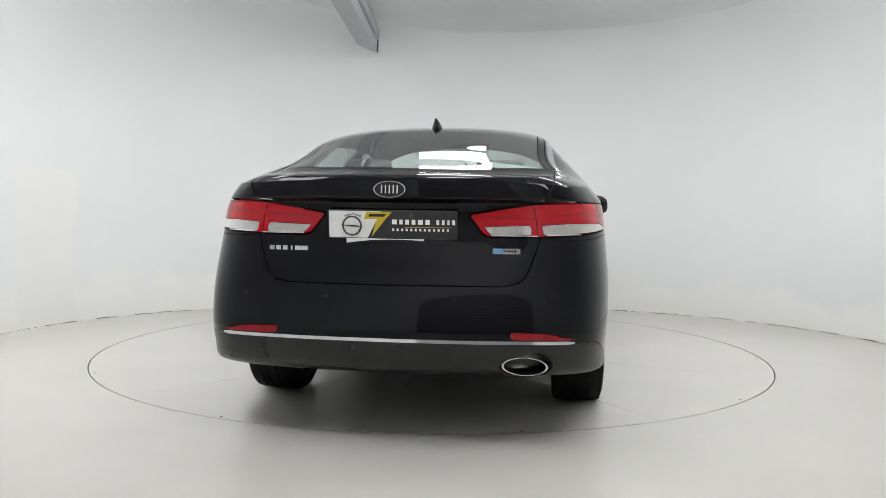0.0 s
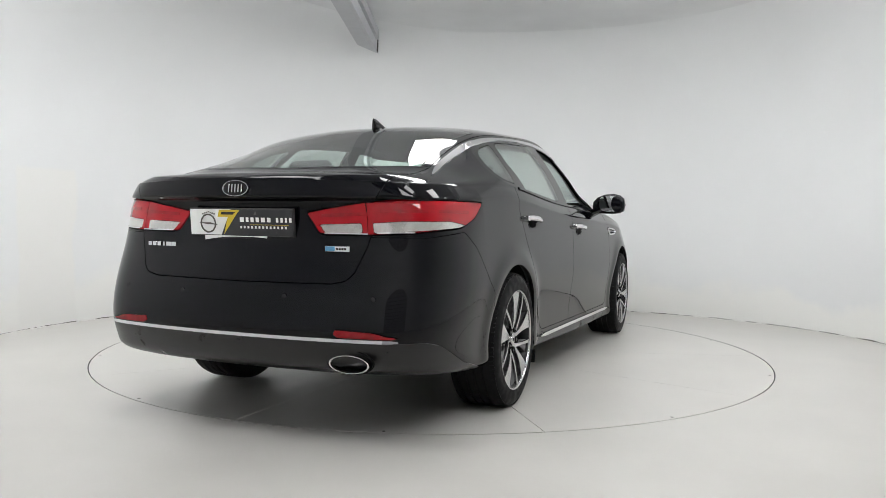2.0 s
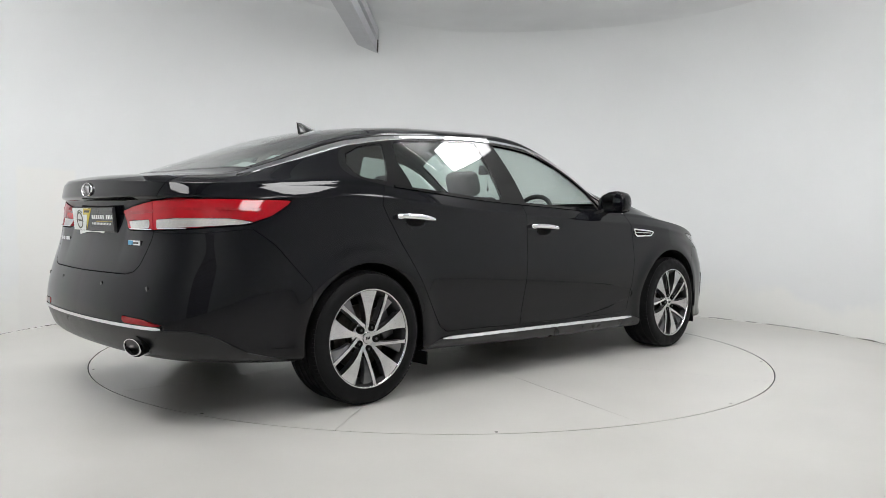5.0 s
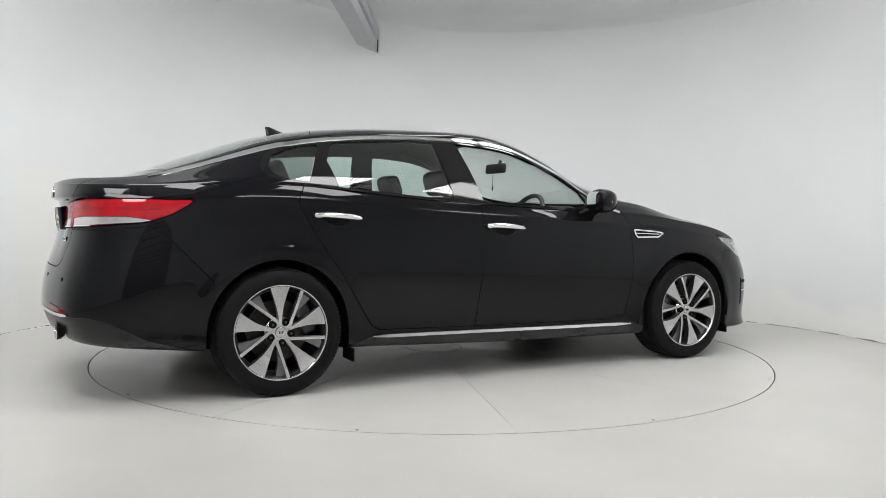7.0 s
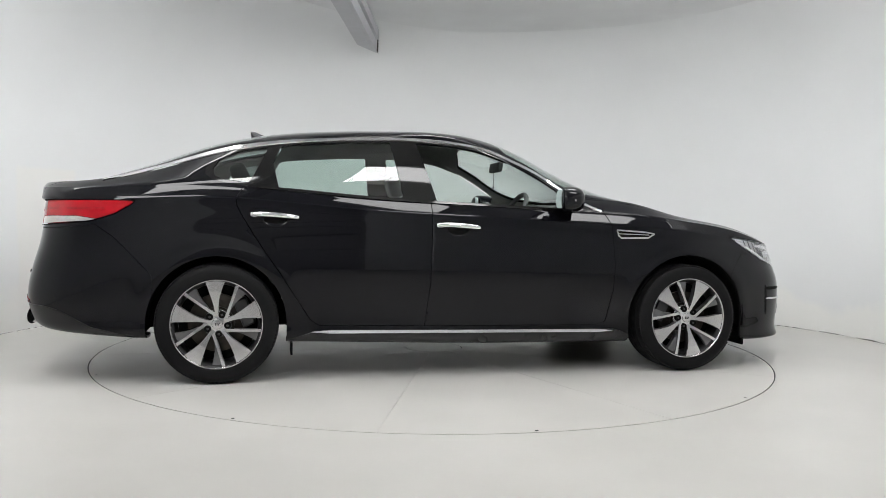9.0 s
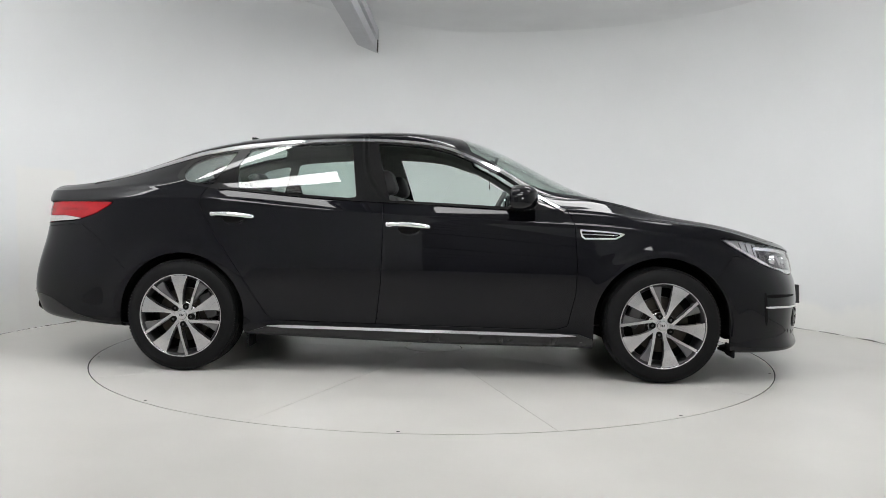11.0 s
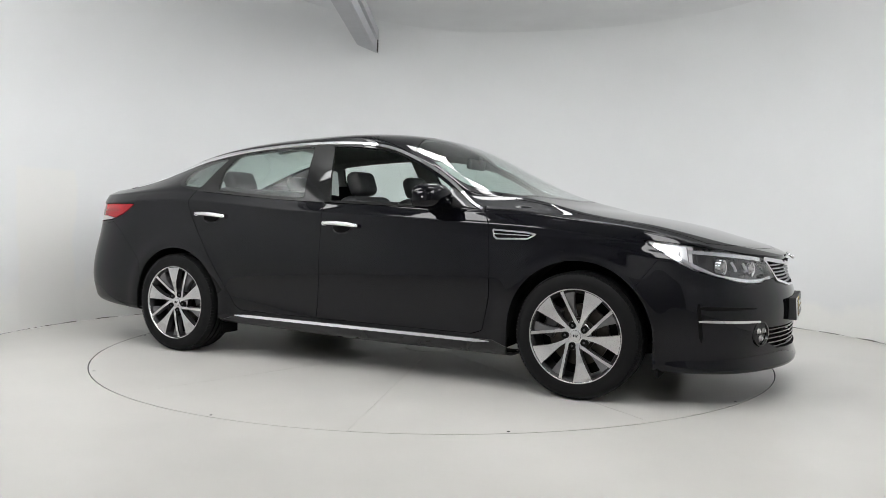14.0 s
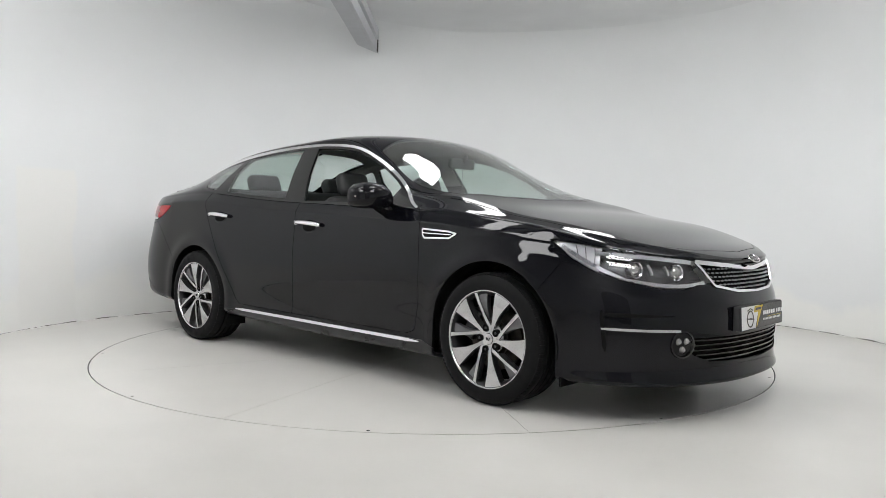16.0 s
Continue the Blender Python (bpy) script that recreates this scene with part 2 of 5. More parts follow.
def build_studio():
    # floor round the turntable, out past the wall
    R0, R1 = 2.2605, 14.0
    n = 160
    vs, fs = [], []
    for i in range(n):
        a = 2 * math.pi * i / n
        for r in (R0, 3.0, 4.5, R1):
            vs.append((r * math.cos(a), r * math.sin(a), 0))
    for i in range(n):
        j = (i + 1) % n
        for k in range(3):
            fs.append((i * 4 + k, i * 4 + k + 1, j * 4 + k + 1, j * 4 + k))
    tagged(mesh_ob("floor", vs, fs, FLOOR, smooth=False), "pale warm grey painted studio floor", "floor", kind="structure")
    # dark pit under the turntable's rim
    bm = bmesh.new()
    lathe(bm, [(0.0, -0.06), (2.2612, -0.06), (2.2612, -0.0005)], 160, "z")
    tagged(part("pit_floor", bm, SEAM), "dark gap round the turntable", "floor", kind="structure")
    # wall with a cove to the ceiling
    cove = [(0.0, 0.0), (0.0, 0.25), (0.0, 0.7), (0.0, 1.2), (0.0, 1.6)]
    for i in range(1, 15):
        a = math.pi / 2 * i / 14
        cove.append((1.0 * (1 - math.cos(a)), 1.6 + (TOP - 1.6) * math.sin(a)))
    cove += [(1.25, TOP), (1.7, TOP)]
    prof = cove + [(1.7, TOP + 0.12), (-0.15, TOP + 0.12), (-0.15, 0.0)]
    plan_strip("wall_cyclorama", prof, WALL, "white curved cyclorama wall with a coved top", "wall")
    # cracked, flaking joint where the wall meets the floor
    pts = wall_plan(900)
    vs, fs = [], []
    for i, p in enumerate(pts):
        h = 0.011 * max(0.0, noise.noise(Vector((i * 0.11, 0, 0))) + 0.25 + 0.5 * noise.noise(Vector((i * 0.55, 3, 0))))
        x0, y0 = plan_point(p, 0.004)
        x1, y1 = plan_point(p, 0.004 + h * 0.8)
        vs += [(x0, y0, 0.001 + h), (x1, y1, 0.001)]
    n = len(pts)
    for i in range(n):
        j = (i + 1) % n
        fs.append((2 * i, 2 * i + 1, 2 * j + 1, 2 * j))
    tagged(mesh_ob("wall_joint", vs, fs, CRACK, smooth=False), "cracked dark joint along the foot of the wall", "trim", kind="structure")
    # paint flakes and filler lumps along the same joint
    bm = bmesh.new()
    rnd = random.Random(5)
    for i in range(150):
        p = wall_plan(720)[rnd.randrange(0, 360)]
        x0, y0 = plan_point(p, 0.012 + rnd.random() * 0.03)
        sx = 0.008 + 0.03 * rnd.random() ** 2
        m = Matrix.Translation((x0, y0, 0.002)) @ Matrix.Rotation(rnd.random() * 6, 4, "Z") @ Matrix.Diagonal((sx, sx * 0.5, 0.004, 1))
        bmesh.ops.create_icosphere(bm, subdivisions=1, radius=1, matrix=m)
    tagged(part("paint_flakes", bm, WALL), "small white paint flakes on the floor along the wall", "debris", kind="stuff")
    # grey oval ceiling inside the cove
    vs = []
    for z in (TOP - 0.012, TOP + 0.1):
        for i in range(128):
            a = 2 * math.pi * i / 128
            vs.append((0.80 + 2.45 * math.cos(a), -0.9 + 2.86 * math.sin(a), z))
    fs = [tuple(range(128))[::-1]] + [(i, (i + 1) % 128, 128 + (i + 1) % 128, 128 + i) for i in range(128)]
    tagged(mesh_ob("ceiling", vs, fs, CEIL, smooth=False), "grey stretched oval ceiling above the turntable", "ceiling", kind="structure")
    bm = bmesh.new()
    box(bm, (7.2, 10.0, 0.1), (0.12, -1.6, TOP + 0.2))
    tagged(part("ceiling_slab", bm, CEIL), "plain ceiling slab over the booth", "ceiling", kind="structure")
    # dark roller door in the front wall, unseen behind the camera, added to darken reflections
    bm = bmesh.new()
    for k in range(14):
        box(bm, (2.7, 0.05, 0.152), (0.1, -5.98, 0.08 + 0.155 * k), bevel=0.012)
    tagged(part("door_entrance", bm, ROOM), "dark grey roller door, unseen behind the camera, added for dark reflections", "door", kind="structure")


def build_turntable():
    """The disc that carries the car: ten sector plates with worn joints and a small round hub cover."""
    root = tagged(new("turntable"), "pale painted turntable disc of ten plates, flush with the floor", "turntable")
    R, n = 2.2537, 24
    step = math.pi / 5
    for q in range(10):
        bm = bmesh.new()
        a0, a1 = q * step, (q + 1) * step

        def side(a, sign, key):
            pts = []
            for i in range(41):
                r = 0.205 + (R - 0.205) * i / 40
                w = max(0.0002, 0.0016 * (0.55 + 1.3 * noise.noise(Vector((r * 9, key * 7.3, 0.5))) + 0.9 * noise.noise(Vector((r * 31, key * 3.1, 2.5)))))
                pts.append(Vector((r * math.cos(a), r * math.sin(a), 0)) + sign * w * Vector((-math.sin(a), math.cos(a), 0)))
            return pts
        lo, hi = side(a0, 1, q), side(a1, -1, (q + 1) % 10 + 20)
        rim_ = [Vector((R * math.cos(a0 + step * i / n), R * math.sin(a0 + step * i / n), 0)) for i in range(1, n)]
        inn = [Vector((0.205 * math.cos(a1 - step * i / 8), 0.205 * math.sin(a1 - step * i / 8), 0)) for i in range(1, 8)]
        loop = lo + rim_ + hi[::-1] + inn
        top = [bm.verts.new(p) for p in loop]
        bot = [bm.verts.new(p - Vector((0, 0, 0.02))) for p in loop]
        bm.faces.new(top)
        m = len(top)
        for i in range(m):
            bm.faces.new((top[i], bot[i], bot[(i + 1) % m], top[(i + 1) % m]))
        bmesh.ops.triangulate(bm, faces=[f for f in bm.faces if len(f.verts) > 4])
        part("plate", bm, FLOOR, root)
    for q in range(10):
        a = (q + 0.5) * step
        bm = bmesh.new()
        lathe(bm, [(0.0, 0.0012), (0.006, 0.0012), (0.0085, 0.0004)], 10, "z", (2.228 * math.cos(a), 2.228 * math.sin(a), 0))
        part("screw", bm, SEAM, root, "small dark screw head")
    bm = bmesh.new()
    lathe(bm, [(0.0, 0.001), (0.196, 0.001), (0.2, -0.003), (0.2, -0.02)], 64, "z")
    part("hub_cover", bm, FLOOR, root, "round hub cover")
    bm = bmesh.new()
    lathe(bm, [(R + 0.0006, -0.002), (R + 0.0006, -0.04)], 160, "z")
    part("rim_band", bm, SEAM, root, "dark steel rim")
    return root


def build_lights():
    """Rectangular lamp panels under the ceiling; their reflections show in paint and glass. The tipped ones are added
    fill.
    """
    def panel(x, y, w, d, rz=0, tip=0, z=TOP - 0.05):
        root = tagged(new("light_panel"), "white rectangular light panel, lit, out of view; tipped ones are added fill", "ceiling light", "ceiling light panels")
        bm = bmesh.new()
        box(bm, (w, d, 0.02), (0, 0, -0.012), bevel=0.003)
        part("diffuser", bm, PANEL, root)
        bm = bmesh.new()
        for sx, sy, lx, ly in ((-1, 0, 0.03, d + 0.06), (1, 0, 0.03, d + 0.06), (0, -1, w, 0.03), (0, 1, w, 0.03)):
            box(bm, (lx, ly, 0.04), (sx * (w / 2 + 0.015), sy * (d / 2 + 0.015), 0))
        box(bm, (w, d, 0.006), (0, 0, 0.014))
        part("frame", bm, BEAMM, root)
        root.matrix_basis = pose(x, y, z, 0, 0, rz) @ pose(0, 0, 0, tip)
        return root
    # flat panels over the car
    for x, y, w, d in LAMPS_FLAT:
        panel(x, y, w, d)
    # unseen fill panels, added and tipped to brighten the walls and the car
    for x, y, heading, tip, w, d, z in FILL_TIPPED:
        panel(x, y, w, d, heading + 90, -tip, z)


# flat: x, y, width, depth; tipped: x, y, heading of the lit side, tip, width, depth, height
LAMPS_FLAT = ((0.12, -0.06, 0.62, 0.44), (-1.4, -1.75, 0.9, 0.42), (2.0, -1.65, 0.9, 0.42), (0.25, -1.75, 0.78, 0.44), (1.15, -2.9, 0.50, 0.50),
              (-2.0, -2.7, 0.55, 0.55), (-2.95, -1.55, 0.5, 0.7), (1.25, -0.32, 0.63, 0.45))
FILL_TIPPED = ((-1.7, -3.0, 80, 62, 0.98, 0.62, 2.24), (1.1, -3.6, 95, 62, 0.98, 0.62, 2.24), (-2.5, -1.2, 140, 62, 1.1, 0.38, 2.47), (2.75, -1.3, 35, 62, 0.45, 0.26, 2.48),
                (0.28, -0.75, 93, 67, 1.55, 0.34, 2.515), (1.78, -0.8, 78, 67, 1.25, 0.32, 2.515), (-1.42, -0.78, 102, 67, 1.2, 0.34, 2.515), (0.0, -4.6, 270, 50, 1.25, 0.48, 2.35))


def build_beam():
    root = tagged(new("ceiling_beam"), "grey painted steel channel beam hanging under the ceiling", "beam")
    bm = bmesh.new()
    x = lambda y, e: e + 0.034 * (y - 1.65)
    prism(bm, [(x(-4, -0.735), -4, 2.5), (x(-4, -0.585), -4, 2.5), (x(2.0, -0.59), 2.0, 2.5), (x(1.65, -0.735), 1.65, 2.5)], (0, 0, 0.19), 0.003)
    part("beam", bm, BEAMM, root)
    bm = bmesh.new()
    prism(bm, [(x(-4, -0.585), -4, 2.60), (x(-4, -0.555), -4, 2.60), (x(1.86, -0.56), 1.86, 2.60), (x(1.86, -0.59), 1.86, 2.60)], (0, 0, 0.085), 0.002)
    part("flange", bm, BEAMM, root)
    # thin dark plate that paints in the shade of the beam's open end
    bm = bmesh.new()
    prism(bm, [(x(1.9, -0.586), 1.90, 2.502), (x(2.0, -0.586), 2.003, 2.502), (x(2.0, -0.584), 2.003, 2.685), (x(1.97, -0.584), 1.97, 2.685)], (0.004, 0, 0))
    part("end_plate", bm, SEAM, root, "dark plate standing in for the shade of the open end")
    return root


build_studio()
turntable = build_turntable()
build_lights()
build_beam()

# ================= the car: a lofted skin, cut into panels =================
# car space: x forward, y to its left, z up; origin on the ground midway between the axles
def cubic(k, v, q):
    """Natural cubic spline through values v at knots k, sampled at q."""
    k, v, q = np.asarray(k, float), np.asarray(v, float), np.asarray(q, float)
    v2 = v.reshape(len(k), -1)
    n, h = len(k), np.diff(k)
    A, B = np.eye(n), np.zeros_like(v2)
    for i in range(1, n - 1):
        A[i, i - 1], A[i, i], A[i, i + 1] = h[i - 1], 2 * (h[i - 1] + h[i]), h[i]
        B[i] = 6 * ((v2[i + 1] - v2[i]) / h[i] - (v2[i] - v2[i - 1]) / h[i - 1])
    M = np.linalg.solve(A, B)
    i = np.clip(np.searchsorted(k, q) - 1, 0, n - 2)
    a, b = (k[i + 1] - q)[:, None], (q - k[i])[:, None]
    hh = h[i][:, None]
    out = (M[i] * a**3 + M[i + 1] * b**3) / (6 * hh) + (v2[i] / hh - M[i] * hh / 6) * a + (v2[i + 1] / hh - M[i + 1] * hh / 6) * b
    return out.reshape((len(q),) + v.shape[1:])


def smooth_table(pairs):
    k, v = zip(*pairs)
    return lambda q: cubic(k, v, np.clip(np.atleast_1d(q), k[0], k[-1]))


# plan of the body at hub height: x and half-width from the tail's middle round to the nose's middle
PLAN = [(-2.445, 0), (-2.434, 0.30), (-2.40, 0.56), (-2.32, 0.765), (-2.13, 0.862), (-1.80, 0.886), (-1.40, 0.888), (-1.0, 0.888), (-0.5, 0.889),
        (0.1, 0.896), (0.7, 0.902), (1.05, 0.906), (1.4, 0.91), (1.75, 0.89), (1.98, 0.835), (2.14, 0.735), (2.26, 0.56), (2.36, 0.30), (2.388, 0)]
# level: tail shift, nose shift, width change at tail, middle, nose; height at tail, rear axle, middle, front axle, nose
LEVELS = {
    "under": (0.30, -0.30, -0.20, -0.22, -0.22, 0.275, 0.22, 0.18, 0.17, 0.155),
    "bottom": (0.065, -0.02, -0.03, -0.05, -0.03, 0.295, 0.24, 0.195, 0.185, 0.17),
    "rocker": (-0.010, 0.0, -0.008, -0.020, -0.01, 0.37, 0.31, 0.26, 0.25, 0.225),
    "low": (-0.032, 0.0, -0.002, -0.018, 0.0, 0.47, 0.44, 0.40, 0.40, 0.36),
    "hub": (-0.010, -0.004, 0.0, 0.0, 0.0, 0.62, 0.62, 0.60, 0.58, 0.53),
    "high": (0.028, -0.035, -0.010, -0.006, -0.015, 0.76, 0.77, 0.76, 0.70, 0.63),
    "crease": (0.044, -0.045, -0.028, -0.020, -0.035, 0.88, 0.90, 0.875, 0.79, 0.69),
    "upper": (0.042, -0.055, -0.055, -0.036, -0.055, 0.985, 1.0, 0.945, 0.845, 0.722),
}
BELT_Z = [1.068, 1.067, 1.061, 1.054, 1.056, 1.073, 1.085, 1.060, 1.022, 0.996, 0.968, 0.950, 0.918, 0.868, 0.815, 0.778, 0.758, 0.746, 0.742]
center_z = smooth_table([(-2.43, 1.068), (-2.385, 1.093), (-2.25, 1.114), (-2.07, 1.135), (-1.9, 1.202), (-1.74, 1.262), (-1.4, 1.378), (-1.05, 1.443), (-0.69, 1.474), (-0.32, 1.484),
                         (0.07, 1.474), (0.26, 1.443), (0.46, 1.373), (0.67, 1.271), (0.88, 1.161), (1.09, 1.062), (1.24, 1.011), (1.45, 0.973), (1.66, 0.937),
                         (1.88, 0.890), (2.1, 0.830), (2.25, 0.787), (2.36, 0.742)])
rail_z = smooth_table([(-2.1, 1.095), (-1.98, 1.125), (-1.68, 1.212), (-1.37, 1.308), (-1.05, 1.366), (-0.73, 1.392), (-0.39, 1.404), (-0.04, 1.39),
                       (0.14, 1.36), (0.32, 1.292), (0.51, 1.196), (0.62, 1.122), (0.74, 1.04), (0.86, 0.985), (1.0, 0.975)])
rail_w = smooth_table([(-2.1, 0.64), (-1.98, 0.635), (-1.6, 0.615), (-1.1, 0.60), (-0.4, 0.615), (0.14, 0.625), (0.5, 0.685), (0.74, 0.755), (0.86, 0.785), (1.0, 0.80)])

NU, NSIDE, NTOP = 470, 104, 44
NS = len(PLAN)
px, pw = np.array([p[0] for p in PLAN]), np.array([p[1] for p in PLAN])
tail_wt = np.clip((-1.70 - px) / 0.55, 0, 1)
nose_wt = np.clip((px - 1.70) / 0.45, 0, 1)


def level_curve(tail, nose, dt, dm, dn, *z):
    side = np.interp(px, [-2.3, -1.2, 1.2, 2.2], [dt, dm, dm, dn])
    w = pw * (1 + side / 0.89)
    return np.stack([px + tail * tail_wt + nose * nose_wt, w, np.interp(px, [-2.3, -1.5, 0, 1.5, 2.3], z)], 1)


rows_c = [level_curve(*LEVELS[k]) for k in LEVELS]
belt = level_curve(0.043, -0.05, -0.10, -0.052, -0.075, 1, 1, 1, 1, 1)
belt[:, 2] = BELT_Z
belt[:, 2] = np.minimum(belt[:, 2], center_z(belt[:, 0]))
rail = belt.copy()
for i in range(NS):
    x, w, z = belt[i]
    cz = float(center_z(x)[0])
    if -2.05 <= x <= 0.95:
        rail[i] = (x, float(rail_w(x)[0]), float(rail_z(x)[0]))
    else:
        rail[i] = (x, w * 0.86, z + 0.72 * (cz - z))
lift = np.clip((rail[:, 2] - belt[:, 2]) / 0.3, 0, 1)
glass1 = belt + 0.33 * (rail - belt)
glass2 = belt + 0.70 * (rail - belt)
glass1[:, 1] += 0.020 * lift + 0.012 * (1 - lift) * (pw > 0.1)
glass2[:, 1] += 0.016 * lift + 0.008 * (1 - lift) * (pw > 0.1)
ctrl = np.stack(rows_c + [belt, glass1, glass2, rail])            # level, station, xyz
V_BELT, V_RAIL = len(rows_c), len(rows_c) + 3
chord = np.concatenate([[0], np.cumsum(np.hypot(np.diff(px), np.diff(pw)))])
ARC = chord[-1]
# carry the curves across the middle plane, so that they meet it squarely
kk = np.concatenate([-chord[3:0:-1], chord, 2 * ARC - chord[-2:-5:-1]])
flip = np.array([1, -1, 1])
cc = np.concatenate([ctrl[:, 3:0:-1] * flip, ctrl, ctrl[:, -2:-5:-1] * flip], 1)
uu = np.linspace(0, ARC, NU)
curves = np.stack([cubic(kk, c, uu) for c in cc])
vq = np.linspace(0, V_RAIL, NSIDE)
side_grid = cubic(np.arange(V_RAIL + 1), curves, vq)               # v, u, xyz
# the rail between the pillars follows its own tables closely
top_rows = []
edge = side_grid[-1]
cz = center_z(edge[:, 0])
# between the pillars the section rises steeply from the rail, then lies nearly flat
bow = 1 - 0.42 * np.clip((edge[:, 2] - curves[V_BELT][:, 2]) / 0.2, 0, 1)
for j in range(1, NTOP + 1):
    f = math.cos(math.pi / 2 * j / NTOP) if j < NTOP else 0.0
    w = edge[:, 1] * f
    drop = (cz - edge[:, 2]) * (1 - (1 - f**2.3) ** bow)
    top_rows.append(np.stack([edge[:, 0], w, cz - drop], 1))
grid = np.concatenate([side_grid, np.stack(top_rows)])
vcoord = np.concatenate([vq, V_RAIL + 1 - np.cos(math.pi / 2 * np.arange(1, NTOP + 1) / NTOP)])
grid[:, 0, 1] = 0
grid[:, -1, 1] = 0
# slight flares round the wheel arches
HUB_F, HUB_R, HUB_Z = (1.4025, 0.925), (-1.4025, 0.892), 0.331
for hx, _ in (HUB_F, HUB_R):
    r = np.hypot(grid[..., 0] - hx, grid[..., 2] - HUB_Z)
    bulge = 0.010 * np.exp(-((r - 0.40) / 0.06) ** 2) * (grid[..., 1] > 0.6) * np.clip((vcoord[:, None] - 0.9) / 0.6, 0, 1) * np.clip((7.5 - vcoord[:, None]) / 2, 0, 1)
    grid[..., 1] += bulge
# the shoulder: a crisp crease under the windows, with a shelf rising from it to the belt line
bz_u = curves[V_BELT][:, 2][None, :]
below = bz_u - grid[..., 2]
crease_d = np.interp(grid[..., 0], [-2.1, -1.5, -0.2, 0.9, 1.7], [0.050, 0.058, 0.056, 0.056, 0.050])
shelf = np.where(below < crease_d, np.clip(below / crease_d, 0, 1), np.exp(-np.maximum(below - crease_d, 0) / 0.10))
ends = np.clip((grid[..., 0] + 2.12) / 0.3, 0, 1) * np.clip((1.75 - grid[..., 0]) / 0.35, 0, 1)
grid[..., 1] += 0.019 * shelf * ends * (grid[..., 1] > 0.5) * (vcoord[:, None] <= V_BELT + 0.01)
# the boot lid's lip stands over the lamps, which lean in under it
back = np.clip((-2.13 - grid[..., 0]) / 0.12, 0, 1)
over = np.clip((grid[..., 2] - 0.990) / 0.012, 0, 1)
lean = np.clip((grid[..., 2] - 0.86) / 0.13, 0, 1) * (1 - over)
grid[..., 0] += back * (0.012 * lean - 0.012 * over)
# dip of the number plate's recess
rec = np.clip((0.50 - grid[..., 1]) / 0.16, 0, 1) * np.where(grid[..., 2] > 0.9, np.exp(-((grid[..., 2] - 0.90) / 0.075) ** 4), np.exp(-((grid[..., 2] - 0.90) / 0.15) ** 2)) * (grid[..., 0] < -2.2)
grid[..., 0] += 0.016 * rec
du, dv = np.gradient(grid, axis=1), np.gradient(grid, axis=0)
nor = np.cross(dv, du)
ln = np.linalg.norm(nor, axis=-1, keepdims=True)
nor = nor / np.maximum(ln, 1e-9)
# normals at the crease of the rail are kept per side by the dense rows; middle plane stays symmetric
nor[:, 0, 1] = 0
nor[:, -1, 1] = 0
nor[-1, :, 1] = 0
mid = grid[:, NU // 2]
if nor[NSIDE // 2, NU // 2, 1] < 0:
    nor = -nor
nor /= np.maximum(np.linalg.norm(nor, axis=-1, keepdims=True), 1e-9)
nv = grid.shape[0]
ids = np.arange(nv * NU).reshape(nv, NU)
a, b, c, d = ids[:-1, :-1].ravel(), ids[1:, :-1].ravel(), ids[1:, 1:].ravel(), ids[:-1, 1:].ravel()
TRI = np.concatenate([np.stack([a, b, c], 1), np.stack([a, c, d], 1)])
# columns: x w z, normal, v, arc
ATTR = np.concatenate([grid.reshape(-1, 3), nor.reshape(-1, 3), np.repeat(vcoord, NU)[:, None], np.tile(uu, nv)[:, None]], 1)
t0 = ATTR[TRI]
fn = np.cross(t0[:, 1, :3] - t0[:, 0, :3], t0[:, 2, :3] - t0[:, 0, :3])
bad = (fn * t0[:, :, 3:6].sum(1)).sum(1) < 0
TRI[bad] = TRI[bad][:, ::-1]
TRI = TRI[np.linalg.norm(fn, axis=1) > 1e-9]


def clip(V, F, s):
    """The part of a triangle mesh where s < 0, cut along s = 0."""
    if len(F) == 0:
        return V, F
    ins = s[F] < 0
    cnt = ins.sum(1)
    out = [F[cnt == 3]]
    newv, keys, base = [], {}, len(V)
    extra = []
    one, two = F[cnt == 1], F[cnt == 2]
    i1, i2 = ins[cnt == 1], ~ins[cnt == 2]
    def roll(tri, m):
        k = m.argmax(1)
        r = np.arange(len(tri))
        return tri[r, k], tri[r, (k + 1) % 3], tri[r, (k + 2) % 3]
    pairs = []
    A1, B1, C1 = roll(one, i1) if len(one) else (np.zeros(0, int),) * 3
    A2, B2, C2 = roll(two, i2) if len(two) else (np.zeros(0, int),) * 3
    p = np.concatenate([A1, A1, A2, A2])
    q = np.concatenate([B1, C1, B2, C2])
    lo, hi = np.minimum(p, q), np.maximum(p, q)
    code = lo.astype(np.int64) * (base + 1) + hi
    uniq, inv = np.unique(code, return_inverse=True)
    lo, hi = uniq // (base + 1), uniq % (base + 1)
    f = s[lo] / (s[lo] - s[hi])
    f = np.clip(f, 0, 1)[:, None]
    NVs = V[lo] * (1 - f) + V[hi] * f
    inv = inv + base
    n1, n2 = len(A1), len(A2)
    e1b, e1c, e2b, e2c = inv[:n1], inv[n1:2 * n1], inv[2 * n1:2 * n1 + n2], inv[2 * n1 + n2:]
    out.append(np.stack([A1, e1b, e1c], 1))
    out.append(np.stack([e2b, B2, C2], 1))
    out.append(np.stack([e2b, C2, e2c], 1))
    F2 = np.concatenate(out).astype(int)
    V2 = np.concatenate([V, NVs])
    used, inv = np.unique(F2, return_inverse=True)
    return V2[used], inv.reshape(-1, 3)


